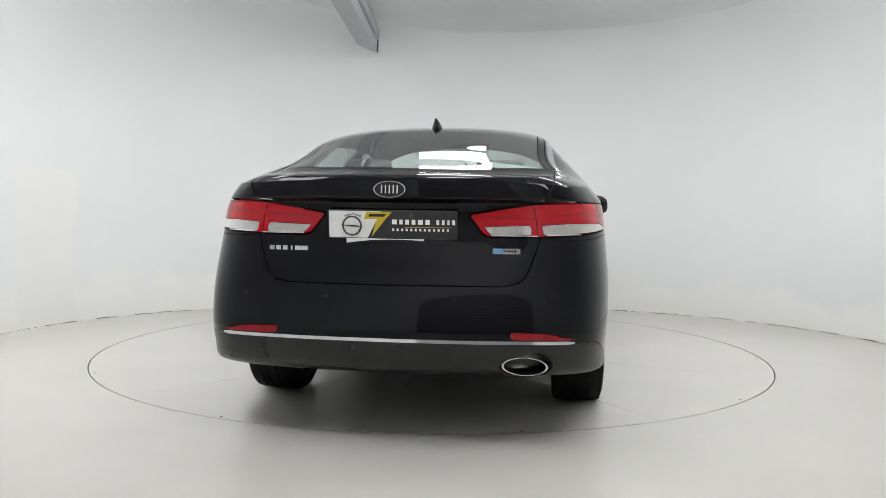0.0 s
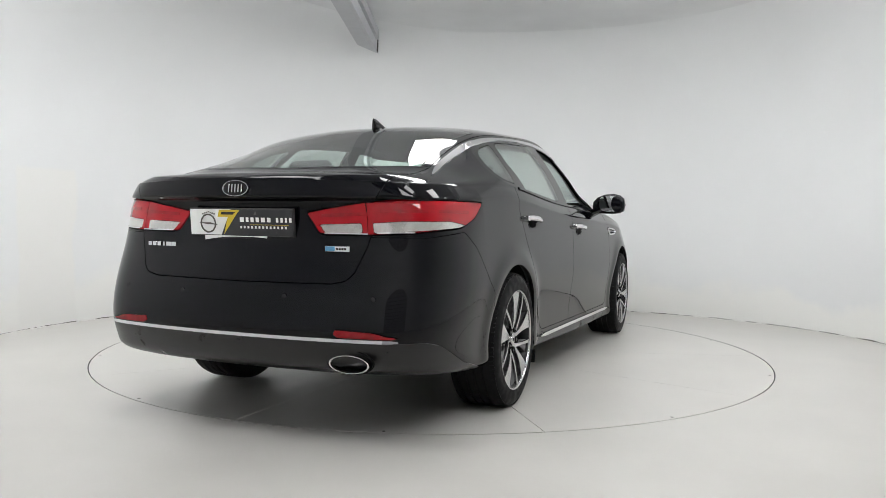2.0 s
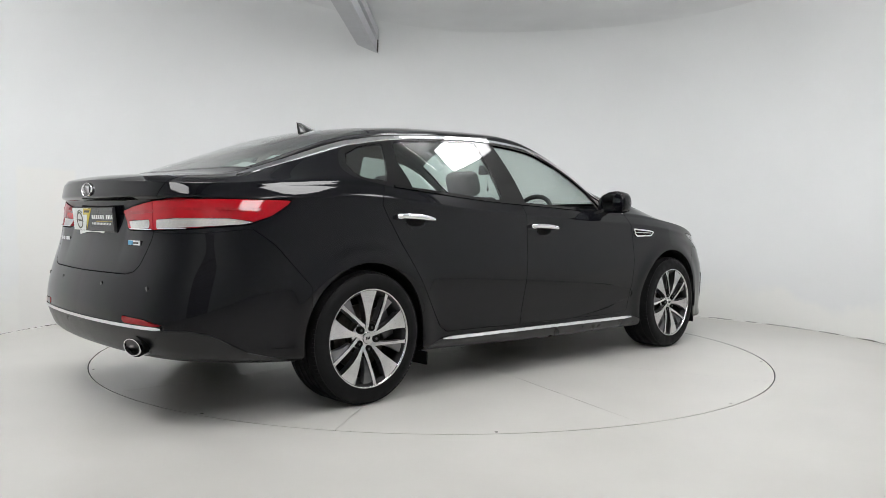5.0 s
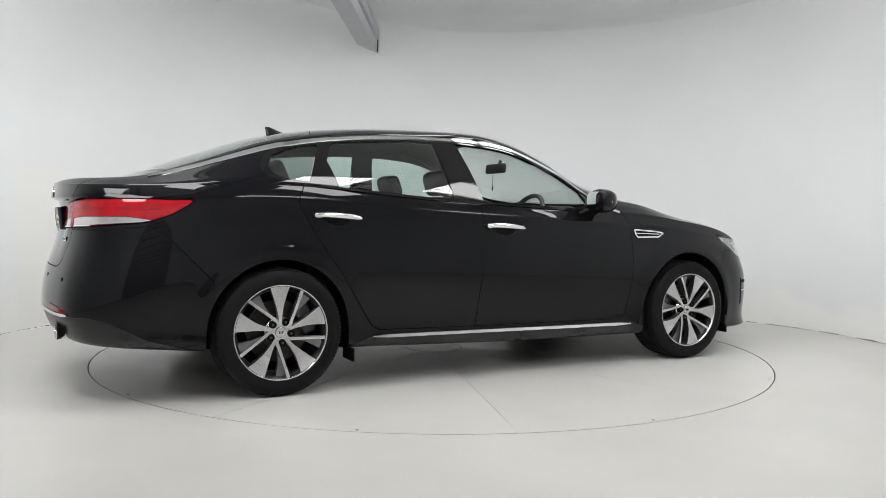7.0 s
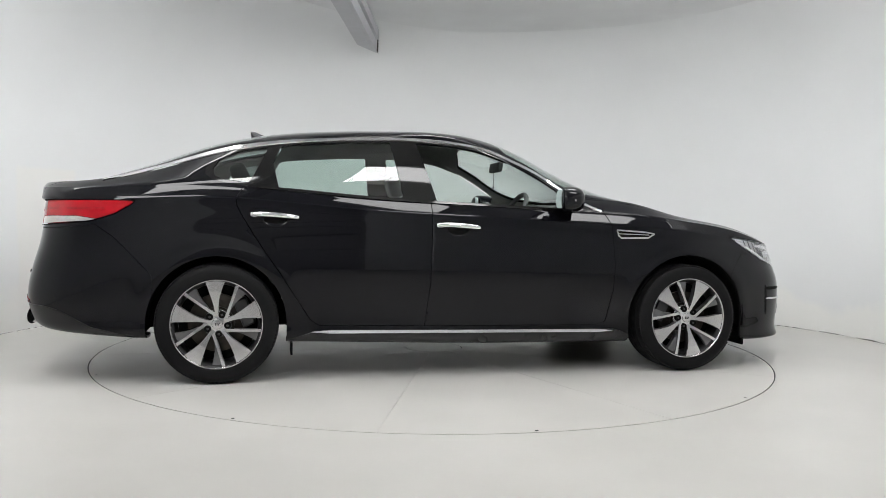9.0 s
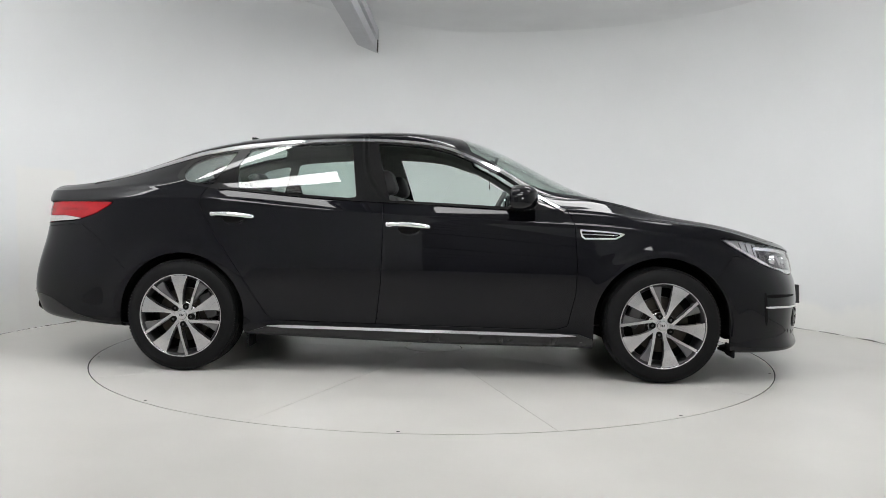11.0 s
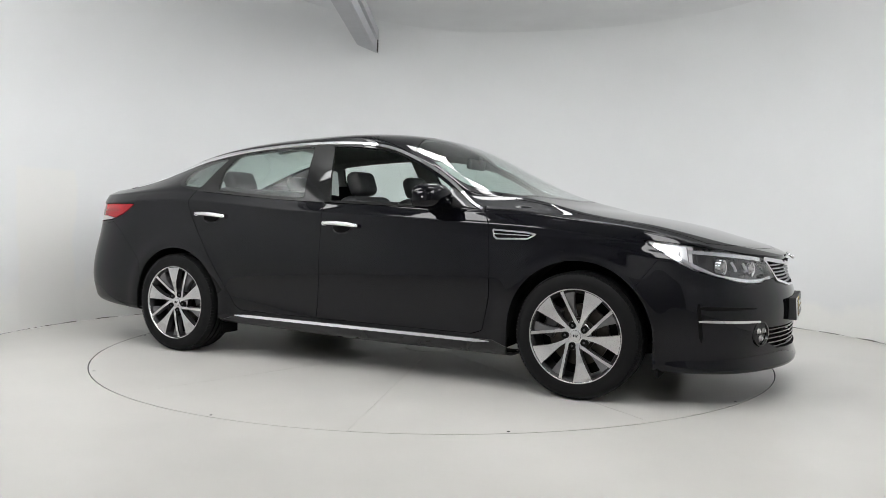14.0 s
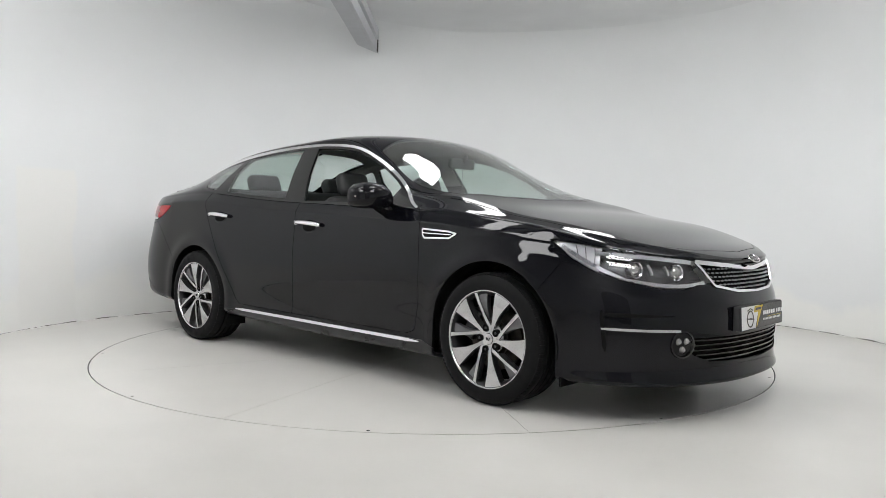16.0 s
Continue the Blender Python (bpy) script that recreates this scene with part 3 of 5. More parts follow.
def poly_sdf(P, poly):
    """Signed distance of 2D points to a closed outline, negative inside."""
    poly = np.asarray(poly, float)
    dmin = np.full(len(P), 1e9)
    inside = np.zeros(len(P), bool)
    for i in range(len(poly)):
        a, b = poly[i], poly[(i + 1) % len(poly)]
        e = b - a
        t = np.clip(((P - a) @ e) / max(e @ e, 1e-12), 0, 1)
        dmin = np.minimum(dmin, np.linalg.norm(P - a - t[:, None] * e, axis=1))
        cr = ((a[1] > P[:, 1]) != (b[1] > P[:, 1]))
        xs = a[0] + (P[:, 1] - a[1]) / (b[1] - a[1] if b[1] != a[1] else 1e-12) * e[0]
        inside ^= cr & (P[:, 0] < xs)
    return np.where(inside, -dmin, dmin)


def side_poly(poly, vmin=0.0, vmax=V_RAIL):
    return lambda V: np.maximum(np.where(V[:, 1] > 0.45, poly_sdf(V[:, [0, 2]], poly), 1.0), np.maximum(V[:, 6] - vmax, vmin - V[:, 6]) * 0.08)


def arc_poly(poly):
    """An outline in distance along the plan (from the tail's middle) and height."""
    return lambda V: np.maximum(poly_sdf(V[:, [7, 2]], poly), (V[:, 6] - V_BELT - 0.6) * 0.1)


def arc_w(w):
    """Arc position on the tail at half-width w."""
    k = int(np.argmax(grid[40, :, 0] > -1.9))
    return float(np.interp(w, grid[40, :k, 1], uu[:k]))


def arc_x(x):
    """Arc position on the flank at x."""
    return float(np.interp(x, grid[40, :, 0], uu))


def arc_nose(w):
    k = int(np.argmax(grid[40, :, 0] > 1.9))
    return float(np.interp(-w, -grid[40, k:, 1], uu[k:]))


sedan = tagged(new("sedan"), "glossy black four-door saloon car with chrome trim", "car")


def emit_panel(name, V, F, material, label="", both=False, rim=0.014, parent=None, side=0):
    """Makes the mesh of a panel. both: one mesh across the middle; side: -1 right, 1 left."""
    parent = parent or sedan
    made = []
    if len(F) == 0:
        return made
    P, N = V[:, :3].copy(), V[:, 3:6].copy()
    n_skin = len(F)
    N /= np.maximum(np.linalg.norm(N, axis=1, keepdims=True), 1e-9)
    e = np.concatenate([F[:, [0, 1]], F[:, [1, 2]], F[:, [2, 0]]])
    key = np.sort(e, 1)
    code = key[:, 0].astype(np.int64) * (len(P) + 1) + key[:, 1]
    uq, first, cnt = np.unique(code, return_index=True, return_counts=True)
    be = e[first[cnt == 1]]
    be = be[~((P[be[:, 0], 1] < 1e-4) & (P[be[:, 1], 1] < 1e-4))]
    if rim and len(be):
        n0 = len(P)
        A, B = be[:, 0], be[:, 1]
        quad = np.concatenate([P[A], P[B], P[B] - rim * N[B], P[A] - rim * N[A]])
        m = len(be)
        rn = np.cross(P[B] - P[A], N[A])
        rn /= np.maximum(np.linalg.norm(rn, axis=1, keepdims=True), 1e-9)
        P = np.concatenate([P, quad])
        N = np.concatenate([N, rn, rn, rn, rn])
        r = np.arange(m) + n0
        F = np.concatenate([F, np.stack([r, r + 3 * m, r + 2 * m], 1), np.stack([r, r + 2 * m, r + m], 1)])
    n_out = n_skin if rim > 0 and material is PAINT else len(F)
    L = P.copy()
    Rr, NR = P * [1, -1, 1], N * [1, -1, 1]
    FR = F[:, ::-1]
    if both:
        Pj = np.concatenate([Rr, L])
        Nj = np.concatenate([NR, N])
        Fj = np.concatenate([FR, F + len(P)])
        made.append(mesh_ob(name, Pj, Fj, material, parent, label, normals=Nj))
    else:
        if side <= 0:
            made.append(mesh_ob(name, Rr, FR, material, parent, label, normals=NR))
        if side >= 0:
            made.append(mesh_ob(name, L, F, material, parent, label, normals=N))
    # the folded edges take DARK, which paints in the shade of the gaps
    if n_out < len(F):
        for ob in made:
            ob.data.materials.append(DARK)
            k = np.arange(len(ob.data.polygons)) % len(F) >= n_out
            ob.data.polygons.foreach_set("material_index", k.astype(np.int32))
            ob.data.update()
    return made


REM = [ATTR, TRI]


def take(s_fn, gap=0.002):
    """Cuts a panel out of what is left of the skin, with a gap round it."""
    V, F = REM
    s = s_fn(V)
    piece = clip(V, F, s + gap)
    REM[0], REM[1] = clip(V, F, gap - s)
    return piece


# ---- wheel arches
def arch(V):
    r1 = np.hypot(V[:, 0] - HUB_F[0], (V[:, 2] - HUB_Z)) - 0.388
    r2 = np.hypot(V[:, 0] - HUB_R[0], (V[:, 2] - HUB_Z)) - 0.372
    # the openings go on straight down under the hub
    r1 = np.where(V[:, 2] < HUB_Z, np.abs(V[:, 0] - HUB_F[0]) - 0.388, r1)
    r2 = np.where(V[:, 2] < HUB_Z, np.abs(V[:, 0] - HUB_R[0]) - 0.372, r2)
    return np.maximum(np.minimum(r1, r2), np.where(V[:, 1] > 0.5, -1.0, 1.0))


take(arch, 0.0)
INNER = [REM[0].copy(), REM[1].copy()]

# ---- glass
def rail_edge(x0, x1, off, n=14):
    xs = np.linspace(x0, x1, n)
    return [(float(x), float(z) - off) for x, z in zip(xs, rail_z(xs))]


def belt_edge(x0, x1, off, n=12):
    xs = np.linspace(x0, x1, n)
    bx, bz = curves[V_BELT][:, 0], curves[V_BELT][:, 2]
    return [(float(x), float(np.interp(x, bx, bz)) + off) for x in xs]


SIDE_GLASS_F = [(-0.175, 1.025)] + belt_edge(-0.1, 0.55, 0.022) + [(0.60, 1.0), (0.60, 1.10)] + rail_edge(0.55, -0.27, 0.032)
SIDE_GLASS_R = [(-1.075, 1.085)] + belt_edge(-1.0, -0.42, 0.022) + [(-0.375, 1.045)] + rail_edge(-0.43, -1.03, 0.032) + [(-1.06, 1.325), (-1.108, 1.225), (-1.10, 1.20)]
QUARTER = [(-1.42, 1.145), (-1.38, 1.125), (-1.25, 1.108), (-1.235, 1.112), (-1.14, 1.31)] + rail_edge(-1.15, -1.30, 0.036, 4) + [(-1.40, 1.245), (-1.435, 1.185)]
TRIM = [(-1.475, 1.155), (-1.44, 1.125), (-1.36, 1.105)] + belt_edge(-1.2, 0.62, 0.004) + [(0.80, 0.985), (0.84, 0.99)] + rail_edge(0.74, -1.35, 0.008) + [(-1.43, 1.255), (-1.475, 1.19)]
front_glass = take(side_poly(SIDE_GLASS_F, V_BELT - 0.4), 0.0015)
rear_glass = take(side_poly(SIDE_GLASS_R, V_BELT - 0.4), 0.0015)
quarter = take(side_poly(QUARTER, V_BELT - 0.4), 0.0015)


def windscreen(V):
    base = np.interp(V[:, 1], [0, 0.4, 0.7, 0.8], [1.13, 1.10, 1.0, 0.9])
    top = np.interp(V[:, 1], [0, 0.4, 0.62], [0.20, 0.235, 0.30])
    edge = (V_RAIL + 0.085 - V[:, 6]) * 0.6
    return np.maximum(np.maximum(V[:, 0] - base, top - V[:, 0]), edge)


def backlight(V):
    top = np.interp(V[:, 1], [0, 0.4, 0.6], [-1.07, -1.10, -1.17])
    base = np.interp(V[:, 1], [0, 0.4, 0.65], [-2.03, -1.99, -1.90])
    edge = (V_RAIL + 0.085 - V[:, 6]) * 0.6
    return np.maximum(np.maximum(V[:, 0] - top, base - V[:, 0]), edge)


screen = take(windscreen, 0.002)
back_glass = take(backlight, 0.002)
trim = take(side_poly(TRIM, V_BELT - 0.4), 0.0)

# ---- lamps
TAIL = [(arc_w(0.305), 0.942), (arc_w(0.45), 0.966), (arc_w(0.59), 0.986), (arc_w(0.72), 0.996), (arc_x(-2.1), 0.998), (arc_x(-1.835), 0.998), (arc_x(-1.86), 0.975),
        (arc_x(-1.95), 0.925), (arc_x(-2.08), 0.885), (arc_w(0.74), 0.862), (arc_w(0.62), 0.855), (arc_w(0.40), 0.852), (arc_w(0.365), 0.860)]
TAIL_SPLIT = arc_w(0.585)
CLEAR_IN = [(arc_w(0.362), 0.893), (arc_w(0.560), 0.901), (arc_w(0.565), 0.862), (arc_w(0.40), 0.858)]
CLEAR_OUT = [(arc_w(0.605), 0.902), (arc_w(0.72), 0.910), (arc_x(-2.16), 0.912), (arc_x(-2.04), 0.897), (arc_x(-2.10), 0.886), (arc_w(0.74), 0.869), (arc_w(0.61), 0.861)]
tail = take(arc_poly(TAIL), 0.0032)
HEAD = [(arc_x(1.72), 0.835), (arc_x(1.85), 0.822), (arc_nose(0.72), 0.782), (arc_nose(0.58), 0.760), (arc_nose(0.45), 0.743), (arc_nose(0.365), 0.638), (arc_nose(0.45), 0.638),
        (arc_nose(0.52), 0.618), (arc_nose(0.64), 0.618), (arc_x(1.98), 0.690), (arc_x(1.85), 0.755), (arc_x(1.76), 0.812)]
head = take(arc_poly(HEAD), 0.002)
GRILLE = [(arc_nose(0.432), 0.734), (arc_nose(0.25), 0.714), (arc_nose(0.07), 0.698), (ARC + 0.1, 0.694), (ARC + 0.1, 0.596), (arc_nose(0.2), 0.603), (arc_nose(0.345), 0.632)]
grille = take(arc_poly(GRILLE), 0.0)
REFLECTOR = [(arc_w(0.47), 0.484), (arc_w(0.47), 0.462), (arc_w(0.49), 0.452), (arc_w(0.70), 0.450), (arc_w(0.735), 0.454), (arc_w(0.62), 0.478)]
reflector = take(arc_poly(REFLECTOR), 0.0015)
LOWER_GRILLE = [(arc_nose(0.50), 0.395), (ARC + 0.1, 0.392), (ARC + 0.1, 0.262), (arc_nose(0.40), 0.280), (arc_nose(0.50), 0.315), (arc_nose(0.56), 0.36)]
low_grille = take(arc_poly(LOWER_GRILLE), 0.0)

# ---- doors
DOOR_R = [(-0.212, 1.06), (-0.209, 0.88), (-0.217, 0.557), (-0.248, 0.302), (-0.85, 0.312), (-0.90, 0.345), (-1.055, 0.591), (-1.20, 0.805), (-1.278, 0.935), (-1.305, 0.99), (-1.300, 1.03), (-1.26, 1.10), (-1.2, 1.14), (-0.2, 1.14)]
DOOR_F = [(-0.212, 1.14), (-0.209, 0.88), (-0.217, 0.557), (-0.248, 0.302), (0.80, 0.293), (0.868, 0.315), (0.910, 0.50), (0.916, 0.66), (0.900, 0.895), (0.86, 0.975), (0.84, 1.14)]
door_r = take(side_poly(DOOR_R, 0, V_BELT + 1.2), 0.0022)
door_f = take(side_poly(DOOR_F, 0, V_BELT + 1.2), 0.0022)

# ---- boot lid, bonnet, bumpers
def lid(V):
    rear = poly_sdf(V[:, [1, 2]], [(-0.2, 0.655), (0.44, 0.660), (0.50, 0.672), (0.530, 0.70), (0.575, 0.82), (0.60, 1.0), (0.63, 1.06), (0.65, 1.3), (-0.2, 1.3)])
    front = np.interp(V[:, 1], [0, 0.4, 0.65], [-2.05, -2.01, -1.92])
    return np.maximum(np.maximum(rear, V[:, 0] - front), (1.0 - V[:, 6]) * 0.1)


def bonnet(V):
    front = np.interp(V[:, 1], [0, 0.35, 0.6, 0.75], [2.275, 2.225, 2.10, 1.96])
    base = np.interp(V[:, 1], [0, 0.4, 0.7, 0.8], [1.15, 1.12, 1.03, 0.98])
    wide = np.interp(V[:, 0], [1.0, 1.4, 1.8, 2.1, 2.3], [0.755, 0.765, 0.745, 0.68, 0.52])
    return np.maximum(np.maximum(np.maximum(V[:, 0] - front, base - V[:, 0]), V[:, 1] - wide), (V_BELT + 0.2 - V[:, 6]) * 0.2)


lid_p = take(lid, 0.0025)
bonnet_p = take(bonnet, 0.002)
RB = [(-3, 0.0), (-1.74, 0.0), (-1.74, 0.60), (-1.93, 0.80), (-2.03, 0.868), (-2.25, 0.846), (-3, 0.846)]
FB = [(3, 0.0), (1.70, 0.0), (1.70, 0.60), (1.80, 0.735), (1.90, 0.72), (2.0, 0.69), (3, 0.745)]
VALANCE_P = [(-3, -1), (-1.72, -1), (-1.72, 0.236), (-2.05, 0.325), (-2.22, 0.415), (-2.3, 0.435), (-3, 0.436)]
val_p = take(lambda V: poly_sdf(V[:, [0, 2]], VALANCE_P), 0.001)
rb_p = take(lambda V: poly_sdf(V[:, [0, 2]], RB), 0.0015)
fb_p = take(lambda V: poly_sdf(V[:, [0, 2]], FB), 0.0015)
roof_p = take(lambda V: np.maximum(V_RAIL + 0.025 - V[:, 6], np.maximum(V[:, 0] - 0.9, -1.9 - V[:, 0])) * np.array(0.3), 0.001)
ROCKER = [(-1.02, -1), (-1.02, 0.236), (-0.86, 0.285), (0.93, 0.268), (1.03, 0.235), (1.03, -1)]
rock_p = take(side_poly(ROCKER), 0.001)

emit_panel("body_shell", *REM, PAINT, both=True)
emit_panel("roof", *roof_p, PAINT, both=True)
emit_panel("bonnet", *bonnet_p, PAINT, both=True)
emit_panel("boot_lid", *lid_p, PAINT, both=True)
emit_panel("rear_bumper", *rb_p, PAINT, both=True)
emit_panel("rear_valance", *val_p, VALANCE, "satin dark grey lower valance", both=True)
emit_panel("front_bumper", *fb_p, PAINT, both=True)
emit_panel("sill", *rock_p, VALANCE, "satin dark sill cover")
emit_panel("front_door", *door_f, PAINT)
emit_panel("rear_door", *door_r, PAINT)
emit_panel("window_surround", *trim, GLOSS, "gloss black window frame")
emit_panel("front_window", *front_glass, GLASS, "tinted window pane", side=1, rim=0.004)
emit_panel("rear_window", *rear_glass, GLASS, "tinted window pane", rim=0.004)
emit_panel("quarter_window", *quarter, GLASS_DARK, "small tinted quarter pane", rim=0.004)
emit_panel("windscreen", *screen, GLASS, "tinted windscreen", both=True, rim=0.004)
emit_panel("rear_screen", *back_glass, GLASS, "raked tinted rear window", both=True, rim=0.004)

# ---- tail lamps: red and clear lenses
def sub(piece, s_fn, gap=0.0):
    V, F = piece
    s = s_fn(V)
    return clip(V, F, s + gap), clip(V, F, gap - s)


def sink(piece, d):
    V, F = piece
    V = V.copy()
    V[:, :3] -= d * V[:, 3:6]
    return V, F


clear_in, rest = sub(tail, arc_poly(CLEAR_IN), 0.001)
clear_out, rest = sub(rest, arc_poly(CLEAR_OUT), 0.001)
red_in, red_out = sub(rest, lambda V: V[:, 7] - TAIL_SPLIT, 0.002)
for s in (-1, 1):
    lamp = emit_panel("tail_lamp", *sink(red_out, -0.003), RED, "red tail lamp wrapping round the corner", side=s)[0]
    emit_panel("reverse_lens", *sink(clear_out, -0.001), CLEAR, "clear ribbed lens", parent=lamp, side=s)
    lamp2 = emit_panel("boot_lamp", *sink(red_in, -0.003), RED, "red lamp on the boot lid", side=s)[0]
    emit_panel("clear_lens", *sink(clear_in, -0.001), CLEAR, "clear ribbed lens", parent=lamp2, side=s)
emit_panel("rear_reflector", *sink(reflector, -0.003), REDDARK, "red bumper reflector")

# ---- where things sit on the skin
SIDE_MASK = (grid[..., 1] > 0.45) & (vcoord[:, None] <= V_RAIL)


def skin(axes, q, mask):
    """The nearest place on the skin for two known coordinates: point and normal, right half turned to y >= 0."""
    d = (grid[..., axes[0]] - q[0]) ** 2 + (grid[..., axes[1]] - q[1]) ** 2 + np.where(mask, 0, 9)
    i = np.unravel_index(np.argmin(d), d.shape)
    p, n = grid[i].copy(), nor[i]
    k = ({0, 1, 2} - set(axes)).pop()
    off = sum(n[a] * (q[j] - p[a]) for j, a in enumerate(axes))
    p[k] -= off / (n[k] if abs(n[k]) > 0.15 else 0.15 * np.sign(n[k] or 1))
    p[axes[0]], p[axes[1]] = q
    return Vector(p), Vector(n)


def flank(x, z):
    return skin((0, 2), (x, z), SIDE_MASK)


def tail_at(w, z):
    return skin((1, 2), (abs(w), z), (grid[..., 0] < -1.95) & (vcoord[:, None] <= V_RAIL))


def nose_at(w, z):
    return skin((1, 2), (abs(w), z), (grid[..., 0] > 1.85) & (vcoord[:, None] <= V_BELT + 0.5))


def sided(v, s):
    return Vector((v[0], s * v[1], v[2]))


def ribbon(bm, pts, width, thick, s=1, lift=0.0):
    """A flat bar along (place, normal) pairs; width is one number or one per point."""
    rings = []
    n = len(pts)
    for i, (p, nn) in enumerate(pts):
        t = (pts[min(i + 1, n - 1)][0] - pts[max(i - 1, 0)][0]).normalized()
        sd = nn.cross(t).normalized()
        wd = width[i] if isinstance(width, (list, tuple)) else width
        b = p + nn * lift
        prof = [b - sd * wd / 2, b - sd * wd * 0.42 + nn * thick, b + sd * wd * 0.42 + nn * thick, b + sd * wd / 2, b - nn * 0.004]
        rings.append([bm.verts.new(sided(q, s)) for q in prof])
    for a, b in zip(rings, rings[1:]):
        for k in range(5):
            bm.faces.new((a[k], a[(k + 1) % 5], b[(k + 1) % 5], b[k]))
    bm.faces.new(rings[0]), bm.faces.new(rings[-1][::-1])
    return bm


# ---- inner liner, floor pan and wheel wells, dark behind the gaps
V, F = INNER
for fn_ in (side_poly(SIDE_GLASS_F, V_BELT - 0.4), side_poly(SIDE_GLASS_R, V_BELT - 0.4), side_poly(QUARTER, V_BELT - 0.4), windscreen, backlight, arc_poly(HEAD), arc_poly(GRILLE), arc_poly(LOWER_GRILLE)):
    V, F = clip(V, F, 0.004 - fn_(V))
# no lining inside the thin lip of the boot lid
V, F = clip(V, F, np.minimum(-2.12 - V[:, 0], V[:, 2] - 0.96))
V = V.copy()
V[:, :3] -= V[:, 3:6] * 0.022
V[:, 1] = np.maximum(V[:, 1], 0)
split_z = np.interp(V[:, 0], [-0.2, 0.25, 0.5], [1.18, 1.10, 0.98])
hl = clip(V, F, split_z - V[:, 2])
lo = clip(V, F, V[:, 2] - split_z)
emit_panel("inner_trim", *lo, DARK, "dark inner trim", both=True, rim=0)
emit_panel("headliner", *hl, HEADLINER, "grey cloth headliner", both=True, rim=0)
bm = bmesh.new()
for x0, x1, w, z in ((-2.25, -1.82, 1.3, 0.335), (-1.82, -0.98, 1.05, 0.30), (-0.98, 0.98, 1.62, 0.245), (0.98, 1.84, 1.05, 0.245), (1.84, 2.2, 1.2, 0.245)):
    box(bm, (x1 - x0, w, 0.05), ((x0 + x1) / 2, 0, z))
part("floor_pan", bm, DARK, sedan, "dark underbody")
for hx, hw in (HUB_F, HUB_R):
    for s in (-1, 1):
        bm = bmesh.new()
        rr = 0.405 if hx > 0 else 0.392
        prof = [(0.02, 0.54), (rr, 0.56), (rr, 0.82), (rr - 0.004, hw - 0.035)]
        n = 28
        lathe(bm, [(r, s * h) for r, h in prof], n, "y", (hx, 0, HUB_Z), radians(-8), radians(188))
        part("wheel_well", bm, DARK, sedan, "dark plastic wheel well lining", smooth=True)
        # small air deflector ahead of the wheel
        bm = bmesh.new()
        box(bm, (0.012, 0.15, 0.07), (hx + (0.40 if hx < 0 else 0.41), s * 0.80, 0.185), bevel=0.003)
        part("air_deflector", bm, DARK, sedan, "black rubber air deflector")


